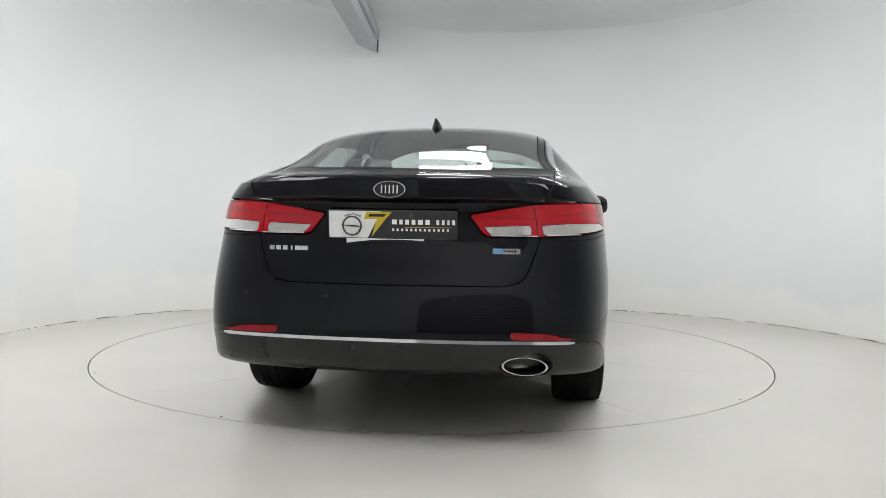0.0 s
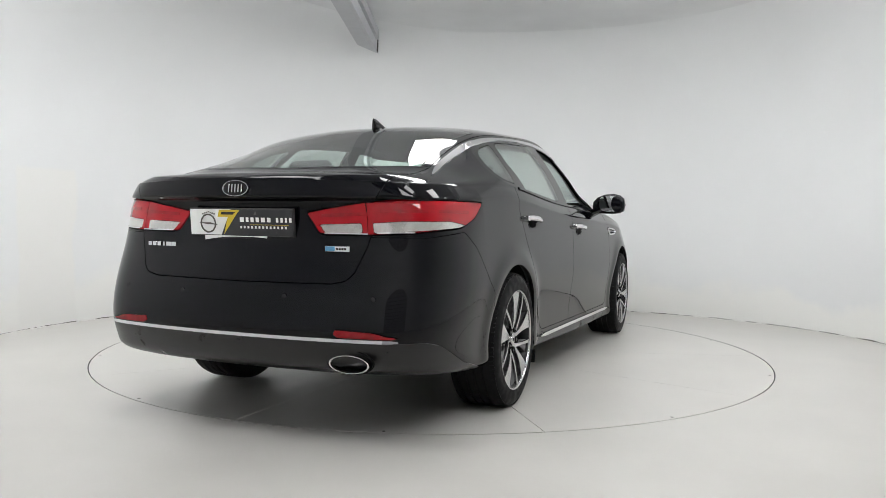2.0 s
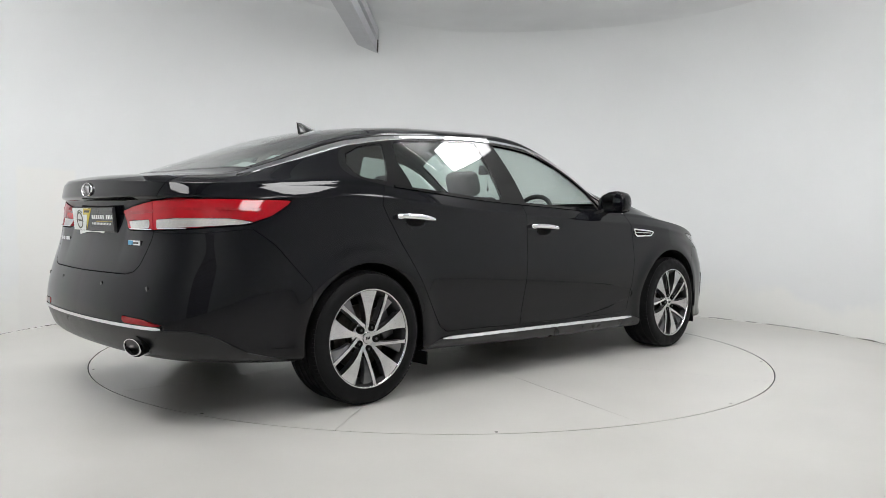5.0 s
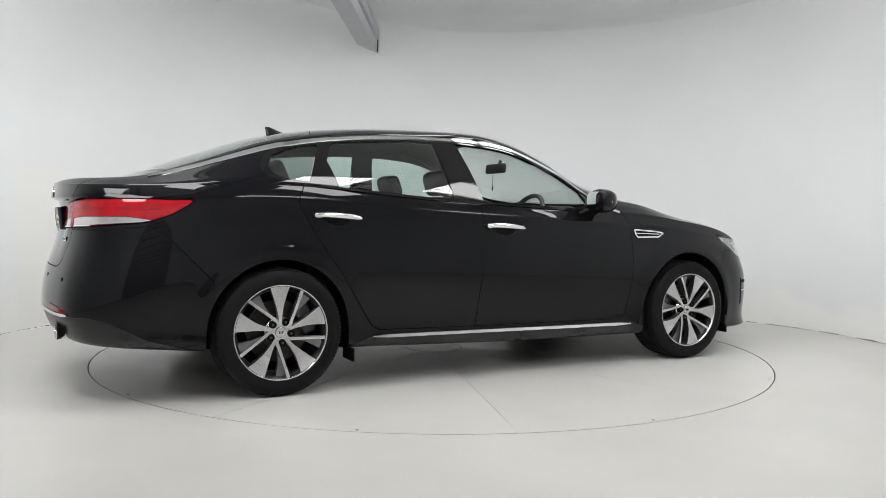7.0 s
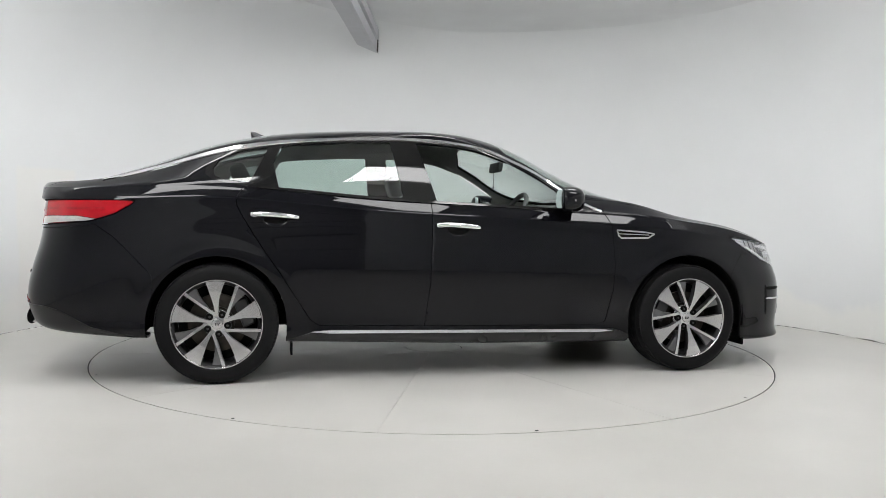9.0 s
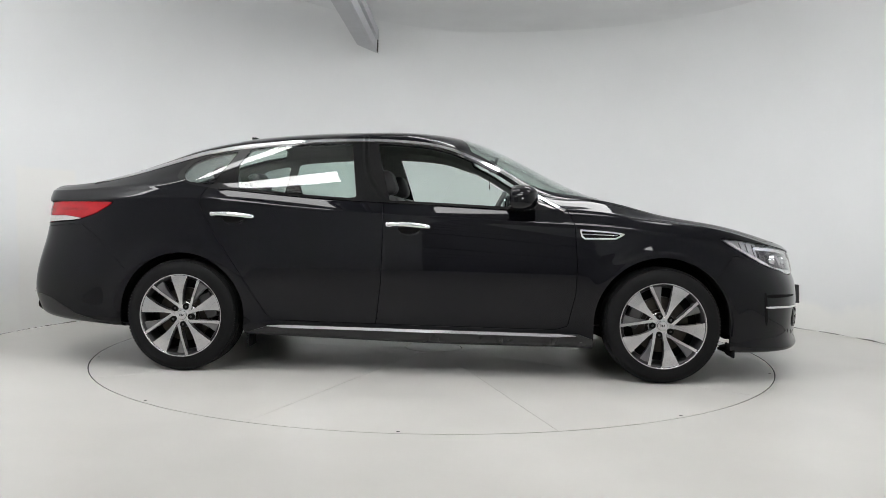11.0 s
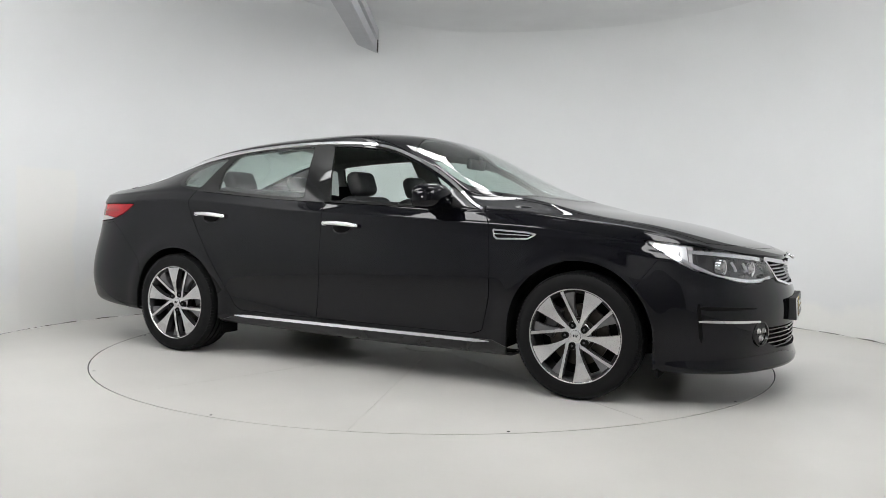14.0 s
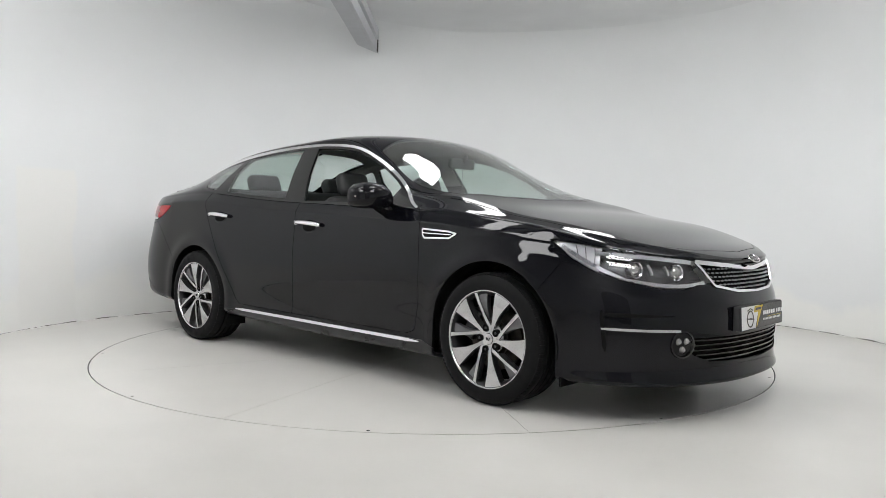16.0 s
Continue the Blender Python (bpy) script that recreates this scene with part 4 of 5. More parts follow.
# ---- wheels
def wheel(hx, face, s, phase):
    """A wheel with its outer face at half-width face; phase: the angle at which a thin spoke meets the rim."""
    root = new("wheel")
    root.parent = sedan
    root.matrix_basis = Matrix.Translation((hx, s * face, HUB_Z)) @ Matrix.Diagonal((1, s, 1, 1))
    tagged(root, "alloy wheel with ten alternating wide and thin spokes")
    R, rw = HUB_Z, 0.225
    bm = bmesh.new()
    tread = []
    half = rw / 2
    cyl = -half + 0.004
    pr = [(0.236, 0.004), (0.244, 0.009), (0.258, 0.011), (0.268, 0.0095), (0.275, 0.0105), (0.292, 0.009), (0.306, 0.004), (0.317, -0.004), (0.324, -0.012), (0.3275, -0.020)]
    y = -0.024
    for k in range(4):
        pr += [(R - 0.002 + 0.0005 * k * (3 - k), y), (R - 0.001 + 0.0006 * k * (3 - k), y - 0.030), (R - 0.009, y - 0.031), (R - 0.009, y - 0.039), (R - 0.001, y - 0.040)]
        y -= 0.041
    pr += [(R - 0.002, y), (R - 0.003, y - 0.026), (0.322, y - 0.036), (0.30, y - 0.048), (0.268, y - 0.05), (0.236, y - 0.045)]
    lathe(bm, pr, 96)
    part("tyre", bm, RUBBER, root, "black road tyre", smooth=True, angle=40)
    # shoulder blocks of the tread
    bm = bmesh.new()
    for k in range(96):
        a = 2 * math.pi * k / 96
        for yy, ln_ in ((-0.015, 0.026), (-0.205, 0.026)):
            m = Matrix.Rotation(-a, 4, "Y") @ Matrix.Translation((R - 0.0072, yy, 0)) @ Matrix.Rotation(radians(16 if yy > -0.1 else -16), 4, "Z")
            bmesh.ops.create_cube(bm, size=1.0, matrix=m @ Matrix.Diagonal((0.007, ln_, 0.0150, 1)))
    tagged(part("shoulder_tread", bm, RUBBER, root, "moulded shoulder blocks"), kind="stuff")
    bm = bmesh.new()
    lathe(bm, [(0.2345, -0.003), (0.2365, 0.004), (0.240, 0.0085), (0.244, 0.0092), (0.2485, 0.0085), (0.2500, 0.004)], 96)
    part("rim_lip", bm, SATIN, root, "machined rim lip", smooth=True)
    bm = bmesh.new()
    lathe(bm, [(0.236, 0.001), (0.226, -0.008), (0.218, -0.03), (0.214, -0.10), (0.222, -0.18), (0.236, -0.20)], 80)
    part("rim_barrel", bm, BARREL, root, "dark painted rim barrel", smooth=True)
    bm = bmesh.new()
    lathe(bm, [(0.16, -0.075), (0.16, -0.097), (0.075, -0.097), (0.075, -0.060), (0.09, -0.060), (0.09, -0.075), (0.16, -0.075)], 64)
    part("brake_disc", bm, ROTOR, root, "steel brake disc, coloured darker for the shade behind the spokes", smooth=True)
    bm = bmesh.new()
    ca = radians(158 if hx > 0 else 22)
    m = Matrix.Rotation(-ca, 4, "Y")
    box(bm, (0.075, 0.075, 0.16), m @ Vector((0.155, -0.09, 0)), m, bevel=0.012)
    part("brake_caliper", bm, GUNMETAL, root, "dark brake caliper")
    bm = bmesh.new()
    lathe(bm, [(0.0, -0.10), (0.212, -0.105), (0.212, -0.11)], 48)
    part("back_plate", bm, DARK, root)

    def blade(prof, y_out, y_in, depth, a, name, material, bev):
        """A spoke: (radius, from, to) in metres across, dished from hub to rim."""
        bm2 = bmesh.new()
        lf, rt = [], []
        for r, w0, w1 in prof:
            f = (r - 0.05) / 0.185
            yy = y_in + (y_out - y_in) * f + 0.006 * math.sin(math.pi * f)
            lf.append(Vector((r, yy, w0)))
            rt.append(Vector((r, yy, w1)))
        outline = lf + rt[::-1]
        m2 = Matrix.Rotation(-a, 4, "Y")
        n2 = len(prof)
        top = [bm2.verts.new(m2 @ p) for p in outline]
        bot = [bm2.verts.new(m2 @ (p + Vector((0, -depth, (0.006 if i < n2 else -0.006) * (1 if p.z < 0 else -1) * 0)))) for i, p in enumerate(outline)]
        for i in range(n2 - 1):
            bm2.faces.new((top[i], top[i + 1], top[2 * n2 - 2 - i], top[2 * n2 - 1 - i]))
            bm2.faces.new((bot[i], bot[2 * n2 - 1 - i], bot[2 * n2 - 2 - i], bot[i + 1]))
        for i in range(2 * n2):
            j = (i + 1) % (2 * n2)
            bm2.faces.new((top[i], bot[i], bot[j], top[j]))
        part(name, bm2, material, root)

    for k in range(5):
        at = radians(phase + 8.3 + 72 * k)
        aw = radians(phase + 29 + 72 * k)
        # a slanting thin spoke that passes beside the hub, with a grey facet fanning out along it
        blade([(0.026, -0.047, -0.024), (0.06, -0.0430, -0.0255), (0.12, -0.0410, -0.0265), (0.19, -0.0412, -0.0262), (0.2365, -0.0435, -0.0245)], 0.003, -0.013, 0.012, at, "thin_spoke", SATIN, 0)
        blade([(0.09, -0.042, -0.027), (0.14, -0.056, -0.027), (0.18, -0.076, -0.027), (0.217, -0.097, -0.027)], -0.010, -0.034, 0.03, at, "spoke_facet", FACET, 0)
        # a wide spoke, waisted near the hub and flaring to the rim
        blade([(0.030, -0.022, 0.022), (0.048, -0.011, 0.011), (0.066, -0.008, 0.009), (0.10, -0.011, 0.014), (0.14, -0.017, 0.024), (0.18, -0.029, 0.036), (0.21, -0.040, 0.045), (0.2365, -0.053, 0.054)], 0.003, -0.013, 0.010, aw, "wide_spoke", SATIN, 0)
        blade([(0.048, -0.009, 0.009), (0.10, -0.009, 0.012), (0.14, -0.015, 0.022), (0.18, -0.027, 0.034), (0.228, -0.046, 0.048)], -0.007, -0.023, 0.035, aw, "spoke_web", GUNMETAL, 0)
        # lug nut in its pocket between the spokes
        an = radians(phase + 72 * k)
        m = Matrix.Rotation(-an, 4, "Y")
        bm = bmesh.new()
        lathe(bm, [(0.0, -0.0085), (0.0055, -0.0085), (0.007, -0.011), (0.007, -0.030)], 6, "y", m @ Vector((0.056, 0, 0)))
        part("lug_nut", bm, GUNMETAL, root)
        bm = bmesh.new()
        lathe(bm, [(0.0, -0.0120), (0.0160, -0.0115), (0.0180, -0.0088), (0.0195, -0.016), (0.0195, -0.03)], 20, "y", m @ Vector((0.056, 0, 0)))
        part("lug_pocket", bm, DARK, root)
    bm = bmesh.new()
    lathe(bm, [(0.0, -0.0145), (0.050, -0.0150), (0.061, -0.019), (0.067, -0.028), (0.078, -0.038), (0.08, -0.06)], 48)
    part("hub", bm, SATIN, root, smooth=True)
    bm = bmesh.new()
    lathe(bm, [(0.0, -0.0085), (0.022, -0.009), (0.027, -0.0105), (0.029, -0.014), (0.029, -0.02)], 40)
    cap = part("hub_cap", bm, SATIN, root, "round silver hub cap with a badge", smooth=True)
    bm = bmesh.new()
    for k, zz in enumerate((-0.009, 0.0, 0.009)):
        box(bm, (0.004, 0.002, 0.014), (zz, -0.0075, 0.0), Matrix.Rotation(radians((0, 0, 24)[k]), 4, "Y"))
    part("badge_bar", bm, PLATE_B, cap)
    return root


for s in (-1, 1):
    wheel(HUB_F[0], 0.912, s, 36)
    wheel(HUB_R[0], 0.888, s, 63)

# ---- chrome along the roof rail down to the boot, sill strips, tail strip
for s in (-1, 1):
    bm = bmesh.new()
    xs = np.concatenate([np.linspace(-2.02, -1.2, 26), np.linspace(-1.15, 0.30, 34), np.linspace(0.34, 0.845, 26)])
    pts, wd = [], []
    for x in xs:
        z = float(rail_z(x)[0])
        p, n = flank(float(x), z - (0.010 if x > -1.3 else 0.006))
        n = Vector((n.x * 0.4, max(n.y, 0.55), max(n.z, 0.42))).normalized()
        pts.append((p, n))
        wd.append(float(np.interp(x, [-2.02, -1.9, -1.5, -1.2, -0.9, 0.1, 0.6, 0.845], [0.006, 0.028, 0.040, 0.034, 0.024, 0.022, 0.024, 0.018])))
    ribbon(bm, pts, wd, 0.006, s)
    part("rail_trim", bm, CHROME, sedan, "chrome strip arching over the side windows", smooth=True)
    bm = bmesh.new()
    pts = [flank(float(x), float(np.interp(x, [-0.9, 0.92], [0.276, 0.257]))) for x in np.linspace(-0.89, 0.915, 40)]
    pts = [(p, Vector((0, 0.97, 0.24))) for p, n in pts]
    ribbon(bm, pts, [0.006 + 0.015 * min(1, i / 2, (39 - i) / 2) for i in range(40)], 0.010, s)
    part("sill_trim", bm, CHROME, sedan, "chrome sill strip", smooth=True)
bm = bmesh.new()
ws = np.concatenate([-np.linspace(0.72, 0.02, 30), np.linspace(0.02, 0.72, 30)])
pts = []
for w in ws:
    p, n = tail_at(float(w), 0.441)
    pts.append((Vector((p.x, w, p.z)), Vector((n.x, n.y * np.sign(w), 0.1)).normalized()))
ribbon(bm, pts, [0.008 if i in (0, len(ws) - 1) else 0.016 for i in range(len(ws))], 0.008)
part("bumper_trim", bm, CHROME, sedan, "chrome strip across the rear bumper", smooth=True)

# ---- door handles
for s in (-1, 1):
    for x0, z0, x1, z1 in ((-1.222, 0.932, -0.972, 0.917), (-0.182, 0.886, 0.066, 0.872)):
        root = new("door_handle")
        root.parent = sedan
        tagged(root, "chrome bar door handle over a dark cup")
        bm = bmesh.new()
        pts = []
        for k in range(17):
            f = k / 16
            p, n = flank(x0 + (x1 - x0) * f, z0 + (z1 - z0) * f + 0.004 * math.sin(math.pi * f))
            pts.append((p + n * (0.014 + 0.016 * math.sin(math.pi * f) ** 0.6), n))
        tube(bm, [sided(p, s) for p, n in pts], [0.010 + 0.0050 * math.sin(math.pi * min(1, max(0, k / 16))) ** 0.4 for k in range(17)], 14)
        part("grip", bm, CHROME, root, smooth=True, angle=50)
        bm = bmesh.new()
        pts = [flank(x0 + (x1 - x0) * f - 0.002, z0 + (z1 - z0) * f - 0.001) for f in (-0.02, 0.0, 0.04, 0.08, 0.12, 0.15)]
        ribbon(bm, pts, [0.014, 0.026, 0.030, 0.031, 0.029, 0.022], 0.022, s)
        part("end_cap", bm, CHROME, root, "chrome end cap with the lock", smooth=True, angle=50)
        p, n = flank((x0 + x1) / 2 + 0.004, (z0 + z1) / 2 - 0.014)
        # a shallow dark ellipsoid on the skin paints in the hollow's shade
        bm = bmesh.new()
        bmesh.ops.create_uvsphere(bm, u_segments=28, v_segments=10, radius=1, matrix=Matrix.Translation(p) @ Matrix.Diagonal((0.066, 0.004, 0.040, 1)))
        for v_ in bm.verts:
            v_.co = sided(v_.co, s)
        part("cup", bm, DARK, root, "dark bulge painted in for the shaded hollow behind the grip", smooth=True)
        bm = bmesh.new()
        tube(bm, [sided(p + Vector((0.066 * math.cos(a_), 0.003 - 0.003 * abs(math.sin(a_)), 0.041 * math.sin(a_))), s) for a_ in np.linspace(math.pi * 1.08, math.pi * 1.92, 17)], 0.0035, 8)
        part("cup_lip", bm, GLOSS, root, "gloss black lower lip of the hollow", smooth=True)

# ---- gloss strips along the foot of the side windows
for s in (-1, 1):
    bm = bmesh.new()
    pts = [flank(x, z) for x, z in belt_edge(-1.20, 0.66, 0.010, 48)]
    ribbon(bm, pts, 0.016, 0.005, s)
    part("belt_strip", bm, GLOSS, sedan, "gloss black strip under the side windows", smooth=True)

# ---- wing vents behind the front wheels
for s in (-1, 1):
    root = new("wing_vent")
    root.parent = sedan
    tagged(root, "chrome-framed vent on the front wing")
    outl = [(0.93, 0.868), (1.12, 0.856), (1.175, 0.846), (1.13, 0.822), (0.955, 0.820), (0.938, 0.834)]
    bm = bmesh.new()
    loop = outl + outl[:1]
    pts = []
    for (ax, az), (bx, bz) in zip(loop, loop[1:]):
        for k in range(5):
            f = k / 5
            pts.append(flank(ax + (bx - ax) * f, az + (bz - az) * f))
    pts.append(pts[0])
    ribbon(bm, pts, 0.011, 0.007, s)
    part("frame", bm, CHROME, root, smooth=True)
    bm = bmesh.new()
    prism(bm, [sided(flank(x, z)[0] + flank(x, z)[1] * 0.0015, s) for x, z in outl], (0, -s * 0.01, 0))
    part("mesh", bm, DARK, root)
    bm = bmesh.new()
    ribbon(bm, [flank(x, 0.846 - (x - 0.94) * 0.03) for x in np.linspace(0.94, 1.14, 8)], 0.006, 0.005, s)
    part("fin", bm, CHROME, root, smooth=True)

# ---- mirrors on the doors
for s in (-1, 1):
    root = new("door_mirror")
    root.parent = sedan
    tagged(root, "gloss black door mirror")
    bm = bmesh.new()
    n = 28
    rings = []
    # housing: rounded box, deeper and flat toward the rear
    for i, (yy, kx, kz, dx, dz) in enumerate(((0.838, 0.030, 0.022, 0.004, -0.030), (0.845, 0.058, 0.040, 0.002, -0.022), (0.875, 0.078, 0.058, 0.0, -0.010), (0.93, 0.086, 0.070, 0.0, 0.000), (0.99, 0.088, 0.073, -0.010, 0.002), (1.04, 0.078, 0.064, -0.024, -0.002), (1.066, 0.055, 0.046, -0.038, -0.006), (1.074, 0.02, 0.018, -0.046, -0.008))):
        ring = []
        for k in range(n):
            a_ = 2 * math.pi * k / n
            cx_, sz_ = math.cos(a_), math.sin(a_)
            x_ = kx * np.sign(cx_) * abs(cx_) ** (0.7 if cx_ > 0 else 0.35)
            x_ = x_ * 1.12 + 0.004 if cx_ > 0 else x_ * 0.5
            ring.append(bm.verts.new(sided((0.585 + dx + x_, yy, 1.045 + dz + kz * np.sign(sz_) * abs(sz_) ** 0.75), s)))
        rings.append(ring)
    for r0, r1 in zip(rings, rings[1:]):
        for k in range(n):
            bm.faces.new((r0[k], r0[(k + 1) % n], r1[(k + 1) % n], r1[k]))
    bm.faces.new(rings[0]), bm.faces.new(rings[-1])
    part("housing", bm, PAINT, root, smooth=True, angle=60)
    bm = bmesh.new()
    outl = []
    for k in range(24):
        a_ = 2 * math.pi * k / 24
        outl.append(sided((0.533, 0.972 + 0.078 * np.sign(math.cos(a_)) * abs(math.cos(a_)) ** 0.6, 1.047 + 0.056 * np.sign(math.sin(a_)) * abs(math.sin(a_)) ** 0.6), s))
    prism(bm, outl, (0.004, 0, 0))
    part("mirror_glass", bm, mat("mirror_silver", (0.8, 0.82, 0.84), 0.02, 1.0), root, "silvered mirror glass")
    bm = bmesh.new()
    prism(bm, [sided(p, s) for p in ((0.50, 0.835, 0.955), (0.66, 0.84, 0.955), (0.64, 0.885, 0.99), (0.60, 0.91, 0.99), (0.54, 0.91, 0.99))], (0, 0, 0.018), 0.004)
    part("mirror_foot", bm, GLOSS, root)
    bm = bmesh.new()
    tube(bm, [sided((0.668 - 0.085 * (k / 12) ** 2.4, 0.875 + 0.195 * k / 12, 1.036 + 0.004 * k / 12), s) for k in range(13)], 0.0075, 8)
    part("turn_signal", bm, CLEAR, root, "clear turn signal strip")

# ---- shark fin on the roof
bm = bmesh.new()
rings = []
for k in range(9):
    f = k / 8
    x_tail, x_front = -1.240 - 0.012 * f, -1.040 - 0.180 * f ** 0.8
    zz = 1.406 + 0.064 * f
    half = 0.034 * (1 - f) ** 0.8 + 0.004
    ring = []
    for j in range(12):
        a_ = 2 * math.pi * j / 12
        ring.append(bm.verts.new(((x_tail + x_front) / 2 + (x_front - x_tail) / 2 * math.cos(a_), half * math.sin(a_), zz + (0.020 if k == 0 else 0.012 * (1 - f)) * math.cos(a_) * 0.6)))
    rings.append(ring)
for r0, r1 in zip(rings, rings[1:]):
    for j in range(12):
        bm.faces.new((r0[j], r0[(j + 1) % 12], r1[(j + 1) % 12], r1[j]))
bm.faces.new(rings[0]), bm.faces.new(rings[-1])
part("roof_antenna", bm, GLOSS, sedan, "gloss black shark fin aerial", smooth=True)

# ---- exhaust tail pipe (right side only)
root = new("tail_pipe")
root.parent = sedan
tagged(root, "oval chrome exhaust tip")
p0_, n0_ = tail_at(0.53, 0.36)
pipe_at = Vector((p0_.x - 0.016, -0.53, 0.347))
for nm, prof, m_ in (("tip", [(0.92, -0.0), (1.0, 0.0), (1.0, 0.12), (0.96, 0.12), (0.90, 0.012), (0.92, 0.0)], CHROME), ("bore", [(0.91, 0.004), (0.8, 0.14), (0.0, 0.14)], DARK)):
    bm = bmesh.new()
    lathe(bm, prof, 48, "x")
    for v_ in bm.verts:
        v_.co = Vector((pipe_at.x + v_.co.x, pipe_at.y + v_.co.y * 0.090, pipe_at.z + v_.co.z * 0.036))
    part(nm, bm, m_, root, smooth=True)
bm = bmesh.new()
lathe(bm, [(1.18, 0.0), (1.08, -0.004), (1.04, 0.03)], 48, "x")
for v_ in bm.verts:
    v_.co = Vector((p0_.x - 0.006 + v_.co.x, pipe_at.y + v_.co.y * 0.092, pipe_at.z + 0.008 + v_.co.z * 0.042))
part("surround", bm, DARK, root, smooth=True)

# ---- number plates with dealer artwork as plain shapes
def plate(at, yaw, tilt, name, label):
    """A plate facing +x before turning; at: its middle."""
    root = new(name)
    root.parent = sedan
    tagged(root, label)
    root.matrix_basis = Matrix.Translation(at) @ Matrix.Rotation(radians(yaw), 4, "Z") @ Matrix.Rotation(radians(tilt), 4, "Y")
    def flat(nm, outl, m_, d=0.002, lab=""):
        bm2 = bmesh.new()
        prism(bm2, [Vector((d, y, z)) for y, z in outl], (-0.0016 - d * 0.4, 0, 0))
        part(nm, bm2, m_, root, lab)
    bm2 = bmesh.new()
    box(bm2, (0.012, 0.53, 0.118), (-0.007, 0, 0), bevel=0.004)
    part("holder", bm2, PLASTIC, root)
    flat("dark_field", [(-0.10, -0.054), (-0.045, 0.054), (0.26, 0.054), (0.26, -0.054)], PLATE_B)
    flat("white_field", [(-0.26, -0.054), (-0.26, 0.054), (-0.045, 0.054), (-0.10, -0.054)], PLATE_W)
    flat("yellow_slash", [(-0.115, 0.022), (-0.105, 0.052), (0.0, 0.052), (-0.02, 0.030), (-0.085, -0.05), (-0.062, 0.022)], PLATE_Y, 0.0032)
    flat("slash_bar", [(-0.098, 0.032), (-0.092, 0.043), (-0.022, 0.043), (-0.034, 0.032)], PLATE_B, 0.0042)
    x_ = 0.0
    for wd_ in (0.03, 0.024, 0.026, 0.026, 0.03, 0.028):
        flat("word_bar", [(x_, 0.002), (x_, 0.021), (x_ + wd_ - 0.011, 0.021), (x_ + wd_ - 0.011, 0.002)], PLATE_W, 0.0036)
        x_ += wd_
    x_ += 0.016
    for wd_ in (0.022, 0.022, 0.02, 0.022):
        flat("word_bar", [(x_, 0.002), (x_, 0.021), (x_ + wd_ - 0.011, 0.021), (x_ + wd_ - 0.011, 0.002)], PLATE_W, 0.0036)
        x_ += wd_
    for k in range(13):
        flat("small_bar", [(0.0 + k * 0.0185, -0.025), (0.0 + k * 0.0185, -0.015), (0.008 + k * 0.0185, -0.015), (0.008 + k * 0.0185, -0.025)], PLATE_W, 0.0036)
    flat("rule", [(0.05, -0.010), (0.05, -0.0085), (0.24, -0.0085), (0.24, -0.010)], PLATE_Y, 0.0036)
    bm2 = bmesh.new()
    lathe(bm2, [(0.034, 0.003), (0.034, 0.0045), (0.041, 0.0045), (0.041, 0.003)], 36, "x", (0, -0.165, -0.006))
    part("ring_mark", bm2, STEEL, root, "grey ring mark")
    flat("ring_mark_bar", [(-0.215, -0.003), (-0.17, -0.010), (-0.115, -0.012), (-0.155, -0.002)], STEEL, 0.0045)
    for k in range(7):
        y_ = -0.195 + k * 0.01
        zz_ = 0.040 - abs(k - 3) * 0.003
        flat("tiny_bar", [(y_, zz_), (y_, zz_ + 0.006), (y_ + 0.006, zz_ + 0.006), (y_ + 0.006, zz_)], STEEL, 0.0036)
    if name == "front_plate":
        return root
    bm2 = bmesh.new()
    box(bm2, (0.006, 0.32, 0.022), (-0.002, -0.03, -0.068), bevel=0.002)
    part("holder_strip", bm2, PLATE_W, root, "pale strip under the plate")
    for k in range(15):
        y_ = -0.10 + k * 0.012
        flat("strip_bar", [(y_, -0.072), (y_, -0.064), (y_ + 0.008, -0.064), (y_ + 0.008, -0.072)], PLATE_B, 0.003)
    return root


# seen from outside, the artwork's y runs to the right
rear_plate = plate((-2.396, 0.012, 0.897), 180, 6, "rear_plate", "dealer plate, white and charcoal with a yellow slash")
front_plate = plate((2.408, 0.0, 0.472), 0, -3, "front_plate", "dealer plate, white and charcoal with a yellow slash")
bm = bmesh.new()
box(bm, (0.03, 0.54, 0.115), (2.385, 0, 0.472), bevel=0.004)
part("plate_mount", bm, PLASTIC, sedan)

# ---- badges: plain shapes
def badge(at, rot, w, h, name, label):
    root = new(name)
    root.parent = sedan
    tagged(root, label)
    root.matrix_basis = Matrix.Translation(at) @ rot
    bm2 = bmesh.new()
    lathe(bm2, [(0.9, 0.002), (0.93, 0.006), (0.98, 0.006), (1.0, 0.0)], 48, "x")
    for v_ in bm2.verts:
        v_.co.y *= w / 2
        v_.co.z *= h / 2
    part("ring", bm2, CHROME, root, smooth=True)
    bm2 = bmesh.new()
    lathe(bm2, [(0.0, 0.002), (0.92, 0.002), (0.95, -0.004)], 40, "x")
    for v_ in bm2.verts:
        v_.co.y *= w / 2
        v_.co.z *= h / 2
    part("field", bm2, GLOSS, root)
    for y_, tl in ((-0.24, 0), (-0.12, 0), (0.0, 0), (0.12, 0), (0.24, 0)):
        bm2 = bmesh.new()
        box(bm2, (0.004, w * 0.045, h * 0.5), (0.004, y_ * w, 0), Matrix.Rotation(radians(tl), 4, "X"), bevel=0.0008)
        part("badge_bar", bm2, CHROME, root)


